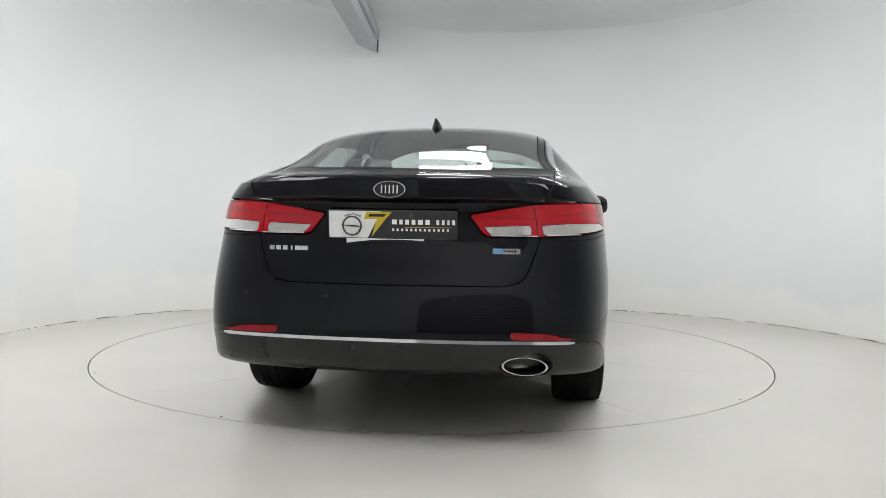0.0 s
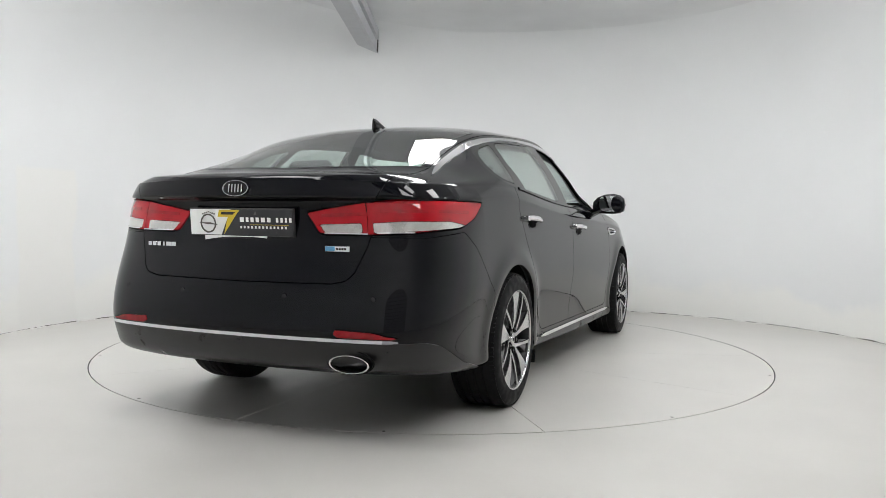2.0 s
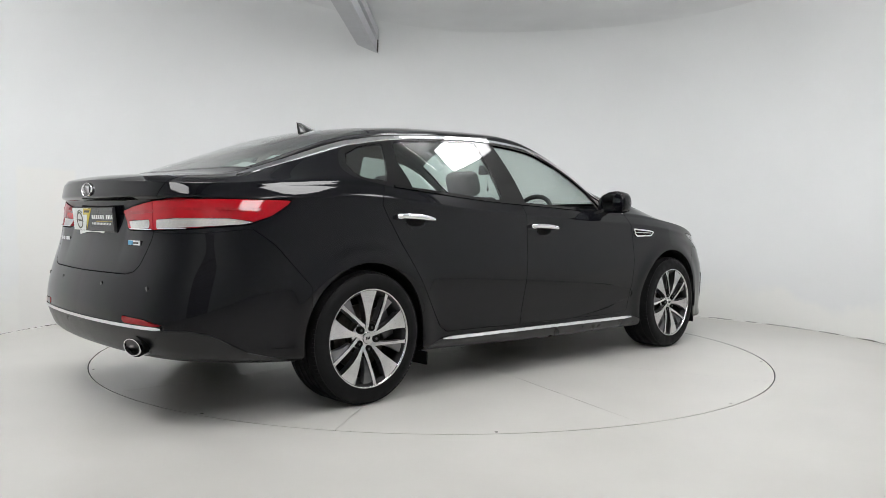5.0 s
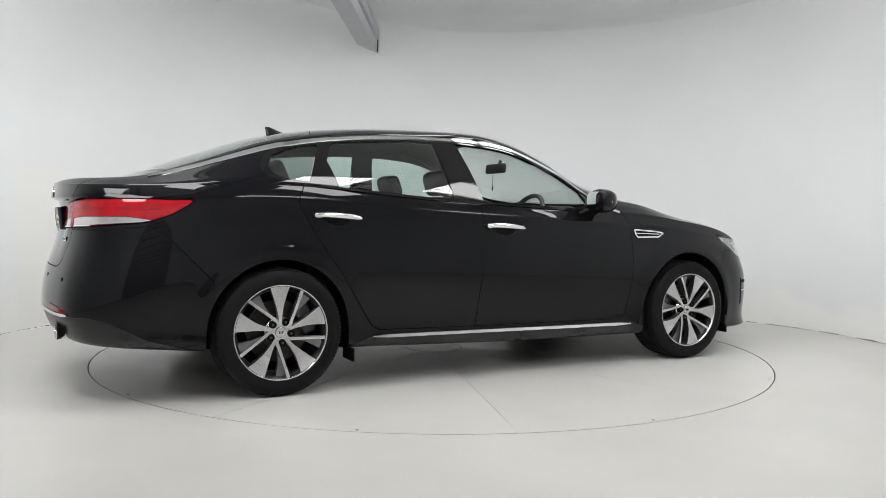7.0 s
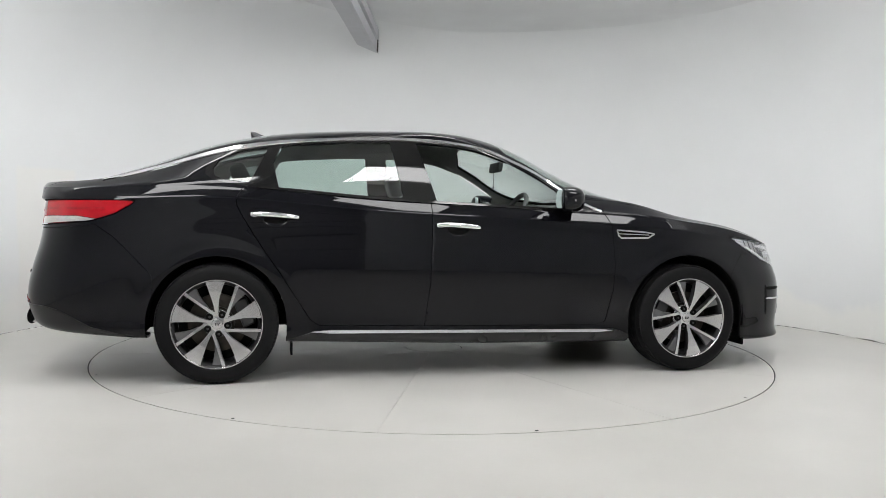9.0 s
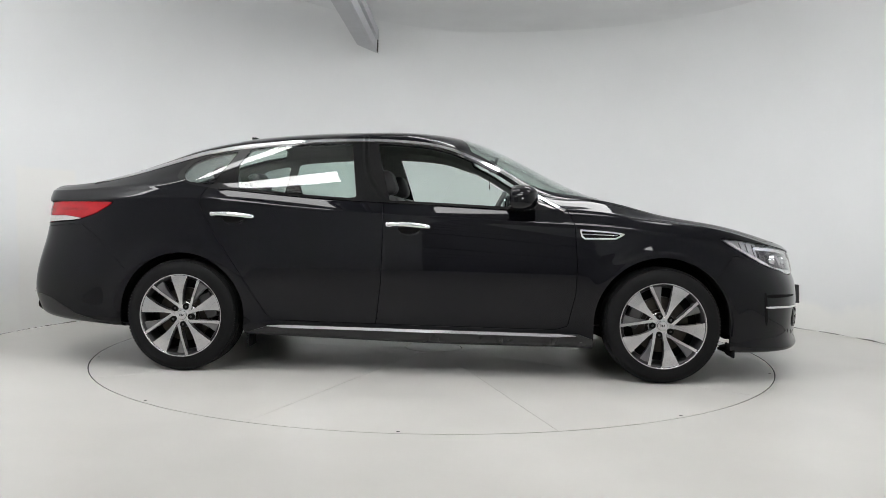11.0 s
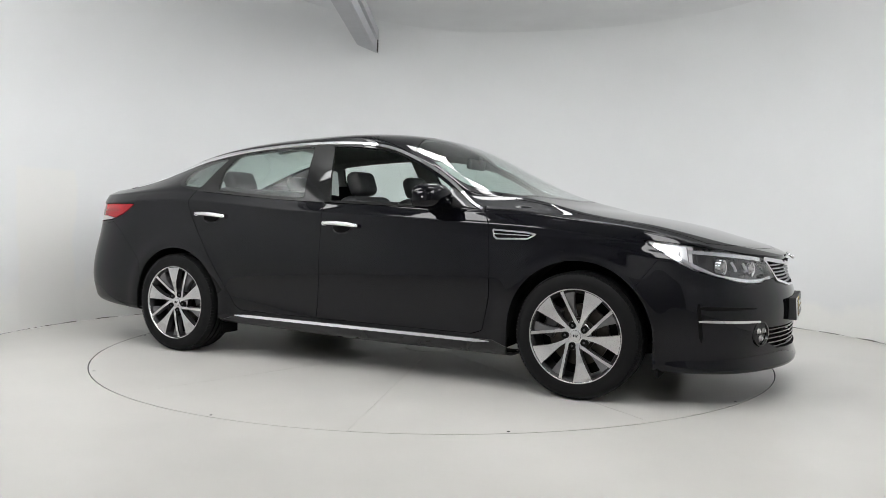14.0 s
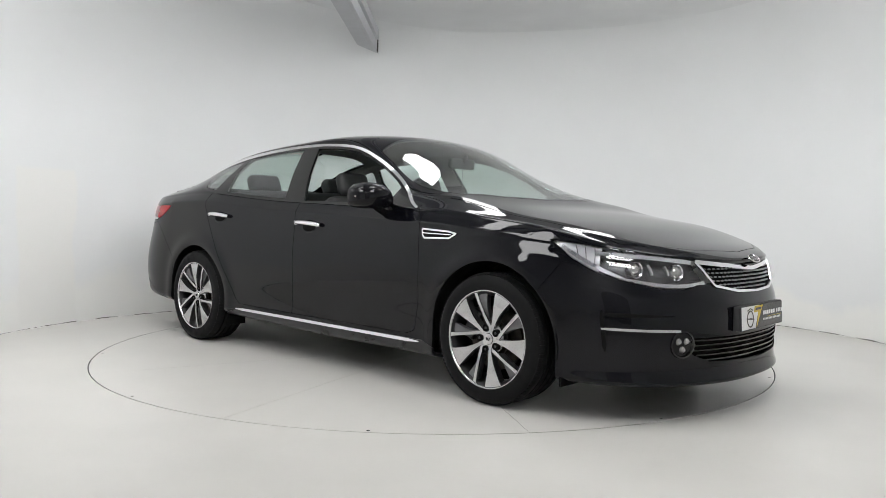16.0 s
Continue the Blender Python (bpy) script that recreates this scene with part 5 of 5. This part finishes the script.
pb, nb = tail_at(0.0, 1.038)
badge(pb + Vector((-0.003, 0.02, 0)), Matrix.Rotation(math.pi, 4, "Z") @ Matrix.Rotation(radians(-5), 4, "Y"), 0.132, 0.068, "boot_badge", "oval chrome badge")
bm = bmesh.new()
for k, wd_ in enumerate((0.024, 0.022, 0.022, 0.008, 0.03, 0.026)):
    p, n = tail_at(0.534 - 0.172 * (k + 0.5) / 6, 0.796)
    box(bm, (0.004, wd_, 0.018), p + n * 0.002, Matrix.Rotation(math.atan2(n.y, n.x), 4, "Z"), bevel=0.001)
part("model_badge", bm, CHROME, sedan, "chrome badge bars")
p, n = tail_at(0.448, 0.797)
root = new("side_badge")
root.parent = sedan
root.matrix_basis = Matrix.Translation(sided(p + n * 0.003, -1)) @ Matrix.Rotation(math.atan2(-n.y, n.x), 4, "Z")
bm = bmesh.new()
box(bm, (0.004, 0.11, 0.022), (0, 0, 0), bevel=0.0015)
part("field", bm, CHROME, root)
bm = bmesh.new()
box(bm, (0.005, 0.042, 0.019), (0.0006, -0.032, 0), bevel=0.001)
part("blue_field", bm, BLUE, root)
bm = bmesh.new()
for k in range(4):
    box(bm, (0.0054, 0.008, 0.008), (0.0006, -0.001 + 0.012 * k, 0))
part("bars", bm, STEEL, root)

# ---- bands of light guides inside the tail lamps, and a bright edge under them
for s in (-1, 1):
    for z0, z1, wd_ in ((0.928, 0.948, 0.014),):
        bm = bmesh.new()
        pts = [tail_at(w, z0 + (z1 - z0) * (w - 0.34) / 0.4) for w in np.linspace(0.36, 0.57, 14)]
        ribbon(bm, pts, wd_, 0.0046, s)
        part("light_guide", bm, REDDARK, sedan, "dark red light guide", smooth=True)
        bm = bmesh.new()
        pts = [tail_at(w, z1 + 0.002) for w in np.linspace(0.61, 0.76, 8)] + [flank(x, z1 + 0.004) for x in np.linspace(-2.16, -1.98, 8)]
        ribbon(bm, pts, wd_, 0.0046, s)
        part("light_guide", bm, REDDARK, sedan, "dark red light guide", smooth=True)
    bm = bmesh.new()
    ribbon(bm, [tail_at(w, 0.8585) for w in np.linspace(0.385, 0.57, 12)], 0.005, 0.006, s)
    part("lamp_edge", bm, CHROME, sedan, smooth=True)
    bm = bmesh.new()
    ribbon(bm, [tail_at(w, 0.862 + (w - 0.6) * 0.03) for w in np.linspace(0.605, 0.74, 9)], 0.005, 0.006, s)
    part("lamp_edge", bm, CHROME, sedan, smooth=True)

# ---- parking sensors and centre camera
for w in (-0.62, -0.245, 0.27, 0.62):
    p, n = tail_at(w, 0.605)
    bm = bmesh.new()
    lathe(bm, [(0.0, -0.0015), (0.0105, -0.0015), (0.0125, 0.001)], 20, "x", (p.x, w, p.z))
    part("parking_sensor", bm, GLOSS, sedan)

# ---- headlamps
for s in (-1, 1):
    lampv = emit_panel("headlamp", *sink(head, -0.001), LENS, "clear headlamp with chrome housing and projectors", side=s, rim=0.004)[0]
    emit_panel("housing", *sink(head, 0.05), LAMP_BLACK, "dark lamp housing", parent=lampv, side=s, rim=-0.05)
    bm = bmesh.new()
    pts = []
    for f in np.linspace(0, 1, 24):
        if f < 0.45:
            x = 1.78 + (1.99 - 1.78) * f / 0.45
            z = 0.800 - (0.800 - 0.690) * f / 0.45
            p, n = flank(x, z + 0.008)
        else:
            w = 0.77 - (0.77 - 0.40) * (f - 0.45) / 0.55
            p, n = nose_at(w, 0.664 - 0.032 * math.sin((f - 0.45) / 0.55 * math.pi * 0.8))
        pts.append((p - n * 0.014, n))
    ribbon(bm, pts, 0.020, 0.008, s)
    part("daylight_strip", bm, CHROME, lampv, "bright running light strip", smooth=True)
    bm = bmesh.new()
    ribbon(bm, [(p - n * 0.014, n) for p, n in [nose_at(w, 0.734 + (w - 0.44) * 0.125) for w in np.linspace(0.79, 0.45, 18)]], 0.022, 0.008, s)
    part("brow", bm, CHROME, lampv, "chrome brow", smooth=True)
    for w, z in ((0.70, 0.712), (0.525, 0.700)):
        p, n = nose_at(w, z)
        fwd = Vector((0.93, 0.3, 0.05)).normalized()
        c_ = p - n * 0.028
        rot = fwd.to_track_quat("Z", "Y").to_matrix().to_4x4()
        for nm, prof, m_ in (("projector_ring", [(0.029, -0.02), (0.033, 0.004), (0.038, 0.008), (0.041, -0.02)], CHROME), ("projector_lens", [(0.0, 0.012), (0.012, 0.010), (0.022, 0.004), (0.027, -0.006)], CLEAR)):
            bm = bmesh.new()
            lathe(bm, prof, 32, "z")
            bmesh.ops.transform(bm, matrix=Matrix.Translation(c_) @ rot, verts=bm.verts)
            for v_ in bm.verts:
                v_.co = sided(v_.co, s)
            part(nm, bm, m_, lampv, smooth=True)
    # upright bright bars beside the projectors, and fine louvres toward the grille
    for w, z, h_ in ((0.645, 0.708, 0.050), (0.575, 0.703, 0.046)):
        bm = bmesh.new()
        ribbon(bm, [(p - n * 0.022, n) for p, n in [nose_at(w, z + h_ * (j / 4 - 0.5)) for j in range(5)]], 0.011, 0.009, s)
        part("upright_bar", bm, LAMPSILVER, lampv, "bright upright bar")
    for k in range(6):
        bm = bmesh.new()
        zz = 0.655 + 0.0125 * k
        ribbon(bm, [(p - n * 0.026, n) for p, n in [nose_at(w, zz) for w in np.linspace(0.47 - 0.004 * k, 0.405 + 0.006 * k, 5)]], 0.0035, 0.004, s)
        part("louvre", bm, GUNMETAL, lampv)
    # bright reflector bowl toward the wing, with thin dark ribs
    bowl = sub(head, lambda V: np.maximum(V[:, 7] - arc_x(1.985), arc_x(1.755) - V[:, 7]))[0]
    emit_panel("reflector", *sink(bowl, 0.014), LAMPSILVER, "bright lamp reflector", parent=lampv, side=s, rim=0.012)
    for k in range(4):
        x = 1.845 + 0.042 * k
        bm = bmesh.new()
        ribbon(bm, [(p - n * 0.013, n) for p, n in [flank(x + 0.02 * j / 5, 0.812 - 0.006 * k - (0.045 + 0.022 * k) * j / 5) for j in range(6)]], 0.004, 0.004, s)
        part("rib", bm, GUNMETAL, lampv)

# ---- grille: chrome frame, dark backing, studs in rows
root = new("grille")
root.parent = sedan
tagged(root, "chrome-framed black grille with studded mesh")
emit_panel("backing", *sink(grille, 0.025), DARK, both=True, rim=-0.026, parent=root)
upper = [(w, float(np.interp(abs(w), [0, 0.07, 0.25, 0.438], [0.701, 0.705, 0.721, 0.741]))) for w in np.linspace(-0.438, 0.438, 49)]
lower = [(w, float(np.interp(abs(w), [0, 0.2, 0.35], [0.591, 0.598, 0.626]))) for w in np.linspace(-0.35, 0.35, 41)]
for nm, line, wd_ in (("upper_frame", upper, 0.023), ("lower_frame", lower, 0.015)):
    pts = []
    for w, z in line:
        p, n = nose_at(w, z)
        pts.append((Vector((p.x, w, z)), Vector((n.x, n.y * np.sign(w), n.z)).normalized()))
    bm = bmesh.new()
    ribbon(bm, pts, wd_, 0.007)
    part(nm, bm, CHROME, root, smooth=True)
for s in (-1, 1):
    bm = bmesh.new()
    pts = [nose_at(w, z) for w, z in ((0.438, 0.741), (0.41, 0.704), (0.38, 0.665), (0.35, 0.626))]
    ribbon(bm, pts, 0.014, 0.007, s)
    part("side_frame", bm, CHROME, root, smooth=True)
stud = None
for r in range(7):
    z = 0.612 + r * 0.0185
    for k in range(-14, 15):
        w = (k + (0.5 if r % 2 else 0)) * 0.0305
        up = float(np.interp(abs(w), [0, 0.07, 0.25, 0.432], [0.690, 0.693, 0.709, 0.730]))
        low = float(np.interp(abs(w), [0, 0.2, 0.35, 0.432], [0.603, 0.611, 0.640, 0.742]))
        if abs(w) > 0.425 or not low < z < up:
            continue
        p, n = nose_at(w, z)
        if stud is None:
            bm = bmesh.new()
            lathe(bm, [(0.0, 0.006), (0.62, 0.005), (1.0, 0.0), (0.9, -0.006)], 6, "x")
            for v_ in bm.verts:
                v_.co.y *= 0.0085
                v_.co.z *= 0.0048
            stud = part("stud", bm, STUD, root)
            ob = stud
        else:
            ob = new("stud", stud.data)
            ob.parent = root
        ob.matrix_basis = Matrix.Translation((p.x - 0.008, w, z)) @ Matrix.Rotation(math.atan2(n.y * np.sign(w), n.x), 4, "Z")
bm = bmesh.new()
for r in range(7):
    z = 0.612 + r * 0.0155
    pts = []
    for w in np.linspace(-0.34 - 0.008 * r, 0.34 + 0.008 * r, 31):
        p, n = nose_at(float(w), z)
        pts.append((Vector((p.x - 0.022, w, z)), Vector((1, 0, 0))))
    ribbon(bm, pts, 0.003, 0.003)
part("mesh_net", bm, DARK, root)

# ---- badge on the bonnet's lip
p, n = nose_at(0.0, 0.742)
badge(Vector((2.356, 0.0, 0.748)), Matrix.Rotation(radians(-48), 4, "Y"), 0.112, 0.056, "nose_badge", "oval chrome badge")

# ---- lower intake with slats, fog lamps, chrome bars
root = new("lower_intake")
root.parent = sedan
tagged(root, "black lower intake with horizontal slats")
emit_panel("backing", *sink(low_grille, 0.045), DARK, both=True, rim=-0.046, parent=root)
for z in (0.290, 0.313, 0.336, 0.359, 0.381):
    bm = bmesh.new()
    pts = []
    lim = float(np.interp(z, [0.262, 0.28, 0.315, 0.36, 0.395], [0.36, 0.40, 0.48, 0.53, 0.49]))
    for w in np.linspace(-lim, lim, 33):
        q, n = nose_at(float(w), z)
        pts.append((Vector((q.x - 0.016, w, z)), Vector((n.x, n.y * np.sign(w), 0)).normalized()))
    ribbon(bm, pts, 0.008, 0.010)
    part("slat", bm, GLOSS, root, smooth=True)
for s in (-1, 1):
    root = new("fog_lamp")
    root.parent = sedan
    tagged(root, "three-lens fog lamp in a round black bezel")
    q, n = nose_at(0.56, 0.368)
    fwd = Vector((n.x, n.y, 0)).normalized()
    rot = fwd.to_track_quat("Z", "Y").to_matrix().to_4x4()
    def turned(prof, off, nm, m_, seg=28):
        bm2 = bmesh.new()
        lathe(bm2, prof, seg, "z", off)
        bmesh.ops.transform(bm2, matrix=Matrix.Translation(q) @ rot, verts=bm2.verts)
        for v_ in bm2.verts:
            v_.co = sided(v_.co, s)
        part(nm, bm2, m_, root, smooth=True)
    turned([(0.0, -0.004), (0.05, -0.004), (0.056, 0.006), (0.064, 0.004), (0.068, -0.01)], (0, 0, 0), "bezel", GLOSS)
    for ox, oy in ((-0.021, 0.014), (0.021, 0.014), (0.0, -0.024)):
        turned([(0.0, 0.010), (0.010, 0.008), (0.017, 0.0), (0.019, -0.006)], (ox, oy, 0), "fog_lens", FOGLENS, 20)
    bm = bmesh.new()
    pts = [nose_at(w, 0.430 + 0.04 * (w - 0.57)) for w in np.linspace(0.828, 0.575, 21)]
    ribbon(bm, pts, [0.009] + [0.014] * 19 + [0.010], 0.007, s)
    part("bumper_blade", bm, CHROME, sedan, "chrome blade on the front bumper", smooth=True)
    # dark strips laid on the bumper stand in for the shade inside its slots
    bm = bmesh.new()
    pts = [nose_at(w, 0.497 + 0.03 * (w - 0.6)) for w in np.linspace(0.826, 0.60, 17)]
    ribbon(bm, pts, [0.010] + [0.022 - 0.001 * k for k in range(15)] + [0.004], 0.0015, s)
    part("slot_shade", bm, DARK, sedan, "dark strip standing in for the shade of a bumper slot")
    bm = bmesh.new()
    pts = [flank(float(np.interp(z, [0.335, 0.53], [2.012, 1.996])), float(z)) for z in np.linspace(0.335, 0.525, 15)]
    ribbon(bm, pts, [0.006, 0.012] + [0.020] * 11 + [0.014, 0.008], 0.0018, s)
    part("air_slot_shade", bm, DARK, sedan, "upright dark strip standing in for the shade of an air slot")

# ---- cabin
def seat(x, y, name, w=0.50, lean=18, grp="front seats"):
    root = tagged(new(name), "dark grey leather car seat with headrest")
    root.parent = sedan
    bm = bmesh.new()
    box(bm, (0.52, w, 0.16), (x + 0.18, y, 0.52), Matrix.Rotation(radians(-6), 4, "Y"), bevel=0.05, seg=4)
    part("cushion", bm, SEAT, root, smooth=True, angle=60)
    bm = bmesh.new()
    rot = Matrix.Rotation(radians(-lean), 4, "Y")
    box(bm, (0.14, w, 0.58), (x - 0.14, y, 0.82), rot, bevel=0.055, seg=4)
    part("backrest", bm, SEAT, root, smooth=True, angle=60)
    bm = bmesh.new()
    box(bm, (0.10, 0.25, 0.16), (x - 0.245, y, 1.185), rot, bevel=0.045, seg=4)
    part("headrest", bm, SEAT, root, smooth=True, angle=60)
    for d in (-0.05, 0.05):
        bm = bmesh.new()
        tube(bm, [(x - 0.205, y + d, 1.04), (x - 0.235, y + d, 1.15)], 0.006, 8)
        part("headrest_post", bm, CHROME, root)
    root.location.z = -0.04
    return root


seat(0.0, -0.37, "front_seat")
seat(0.0, 0.37, "front_seat")
root = tagged(new("rear_seat"), "dark grey leather rear bench with headrests")
root.parent = sedan
bm = bmesh.new()
box(bm, (0.52, 1.30, 0.18), (-0.80, 0, 0.50), bevel=0.05, seg=4)
part("cushion", bm, SEAT, root, smooth=True, angle=60)
bm = bmesh.new()
box(bm, (0.16, 1.30, 0.62), (-1.16, 0, 0.82), Matrix.Rotation(radians(-24), 4, "Y"), bevel=0.05, seg=4)
part("backrest", bm, SEAT, root, smooth=True, angle=60)
for y in (-0.36, 0.36):
    bm = bmesh.new()
    box(bm, (0.10, 0.27, 0.15), (-1.30, y, 1.165), Matrix.Rotation(radians(-24), 4, "Y"), bevel=0.04, seg=4)
    part("headrest", bm, SEAT, root, smooth=True, angle=60)
bm = bmesh.new()
box(bm, (0.55, 1.20, 0.03), (-1.62, 0, 1.075), bevel=0.01)
part("parcel_shelf", bm, DASH, sedan, "dark parcel shelf")
bm = bmesh.new()
box(bm, (0.55, 1.42, 0.22), (0.80, 0, 0.86), Matrix.Rotation(radians(6), 4, "Y"), bevel=0.06, seg=4)
box(bm, (0.20, 0.42, 0.10), (0.62, -0.36, 0.97), bevel=0.04, seg=3)
part("dashboard", bm, DASH, sedan, "black dashboard", smooth=True, angle=60)
ctr, tilt = Vector((0.42, -0.37, 0.93)), Matrix.Rotation(radians(-62), 4, "Y")
def steering():
    root = tagged(new("steering_wheel"), "black leather steering wheel")
    root.parent = sedan
    bm2 = bmesh.new()
    prof = [(0.178 + 0.016 * math.cos(2 * math.pi * k / 10), 0.016 * math.sin(2 * math.pi * k / 10)) for k in range(11)]
    lathe(bm2, prof, 48, "z")
    bmesh.ops.transform(bm2, matrix=Matrix.Translation(ctr) @ tilt, verts=bm2.verts)
    part("rim", bm2, SEAT, root, smooth=True)
    bm2 = bmesh.new()
    box(bm2, (0.12, 0.13, 0.05), (0, 0, 0.0), bevel=0.02, seg=3)
    box(bm2, (0.03, 0.34, 0.02), (0.0, 0, 0.0), bevel=0.006)
    box(bm2, (0.17, 0.03, 0.02), (-0.09, 0, 0.0), bevel=0.006)
    bmesh.ops.transform(bm2, matrix=Matrix.Translation(ctr) @ tilt, verts=bm2.verts)
    part("spokes", bm2, DASH, root)
steering()
root = new("interior_mirror")
root.parent = sedan
bm = bmesh.new()
box(bm, (0.035, 0.24, 0.07), (0.42, 0, 1.285), Matrix.Rotation(radians(8), 4, "Y"), bevel=0.015, seg=3)
part("housing", bm, DASH, root, smooth=True)
bm = bmesh.new()
tube(bm, [(0.44, 0, 1.29), (0.46, 0, 1.345)], 0.012)
part("stem", bm, DASH, root)
# sticker low in the rear window
bm = bmesh.new()
prism(bm, [(-1.83, -0.30, 1.195), (-1.83, -0.56, 1.170), (-1.76, -0.55, 1.196), (-1.76, -0.30, 1.222)], (0, 0, -0.002))
for v_ in bm.verts:
    v_.co.z -= 0.022
part("window_sticker", bm, PAPER, sedan, "pale dealer sticker inside the rear window")

# a small scent tag hanging from the interior mirror
root = tagged(new("scent_tag"), "small dark scent tag on a cord")
root.parent = sedan
bm = bmesh.new()
tube(bm, [(0.41, 0.02, 1.25), (0.408, 0.022, 1.16)], 0.0016, 6)
part("cord", bm, DASH, root)
bm = bmesh.new()
ellipsoid(bm, (0.408, 0.022, 1.145), (0.004, 0.010, 0.018), seg=12)
part("tag", bm, DASH, root)




def motions():
    rows = []
    for i in range(33):
        t = i * 0.5
        rows.append((t, pose(0, 0, 0, 0, 0, turn_at(t)) @ pose(-0.0257, -0.1714, 0)))
    walk(sedan, rows)
    walk(turntable, [(i * 0.5, pose(0, 0, 0, 0, 0, turn_at(i * 0.5))) for i in range(33)])


motions()
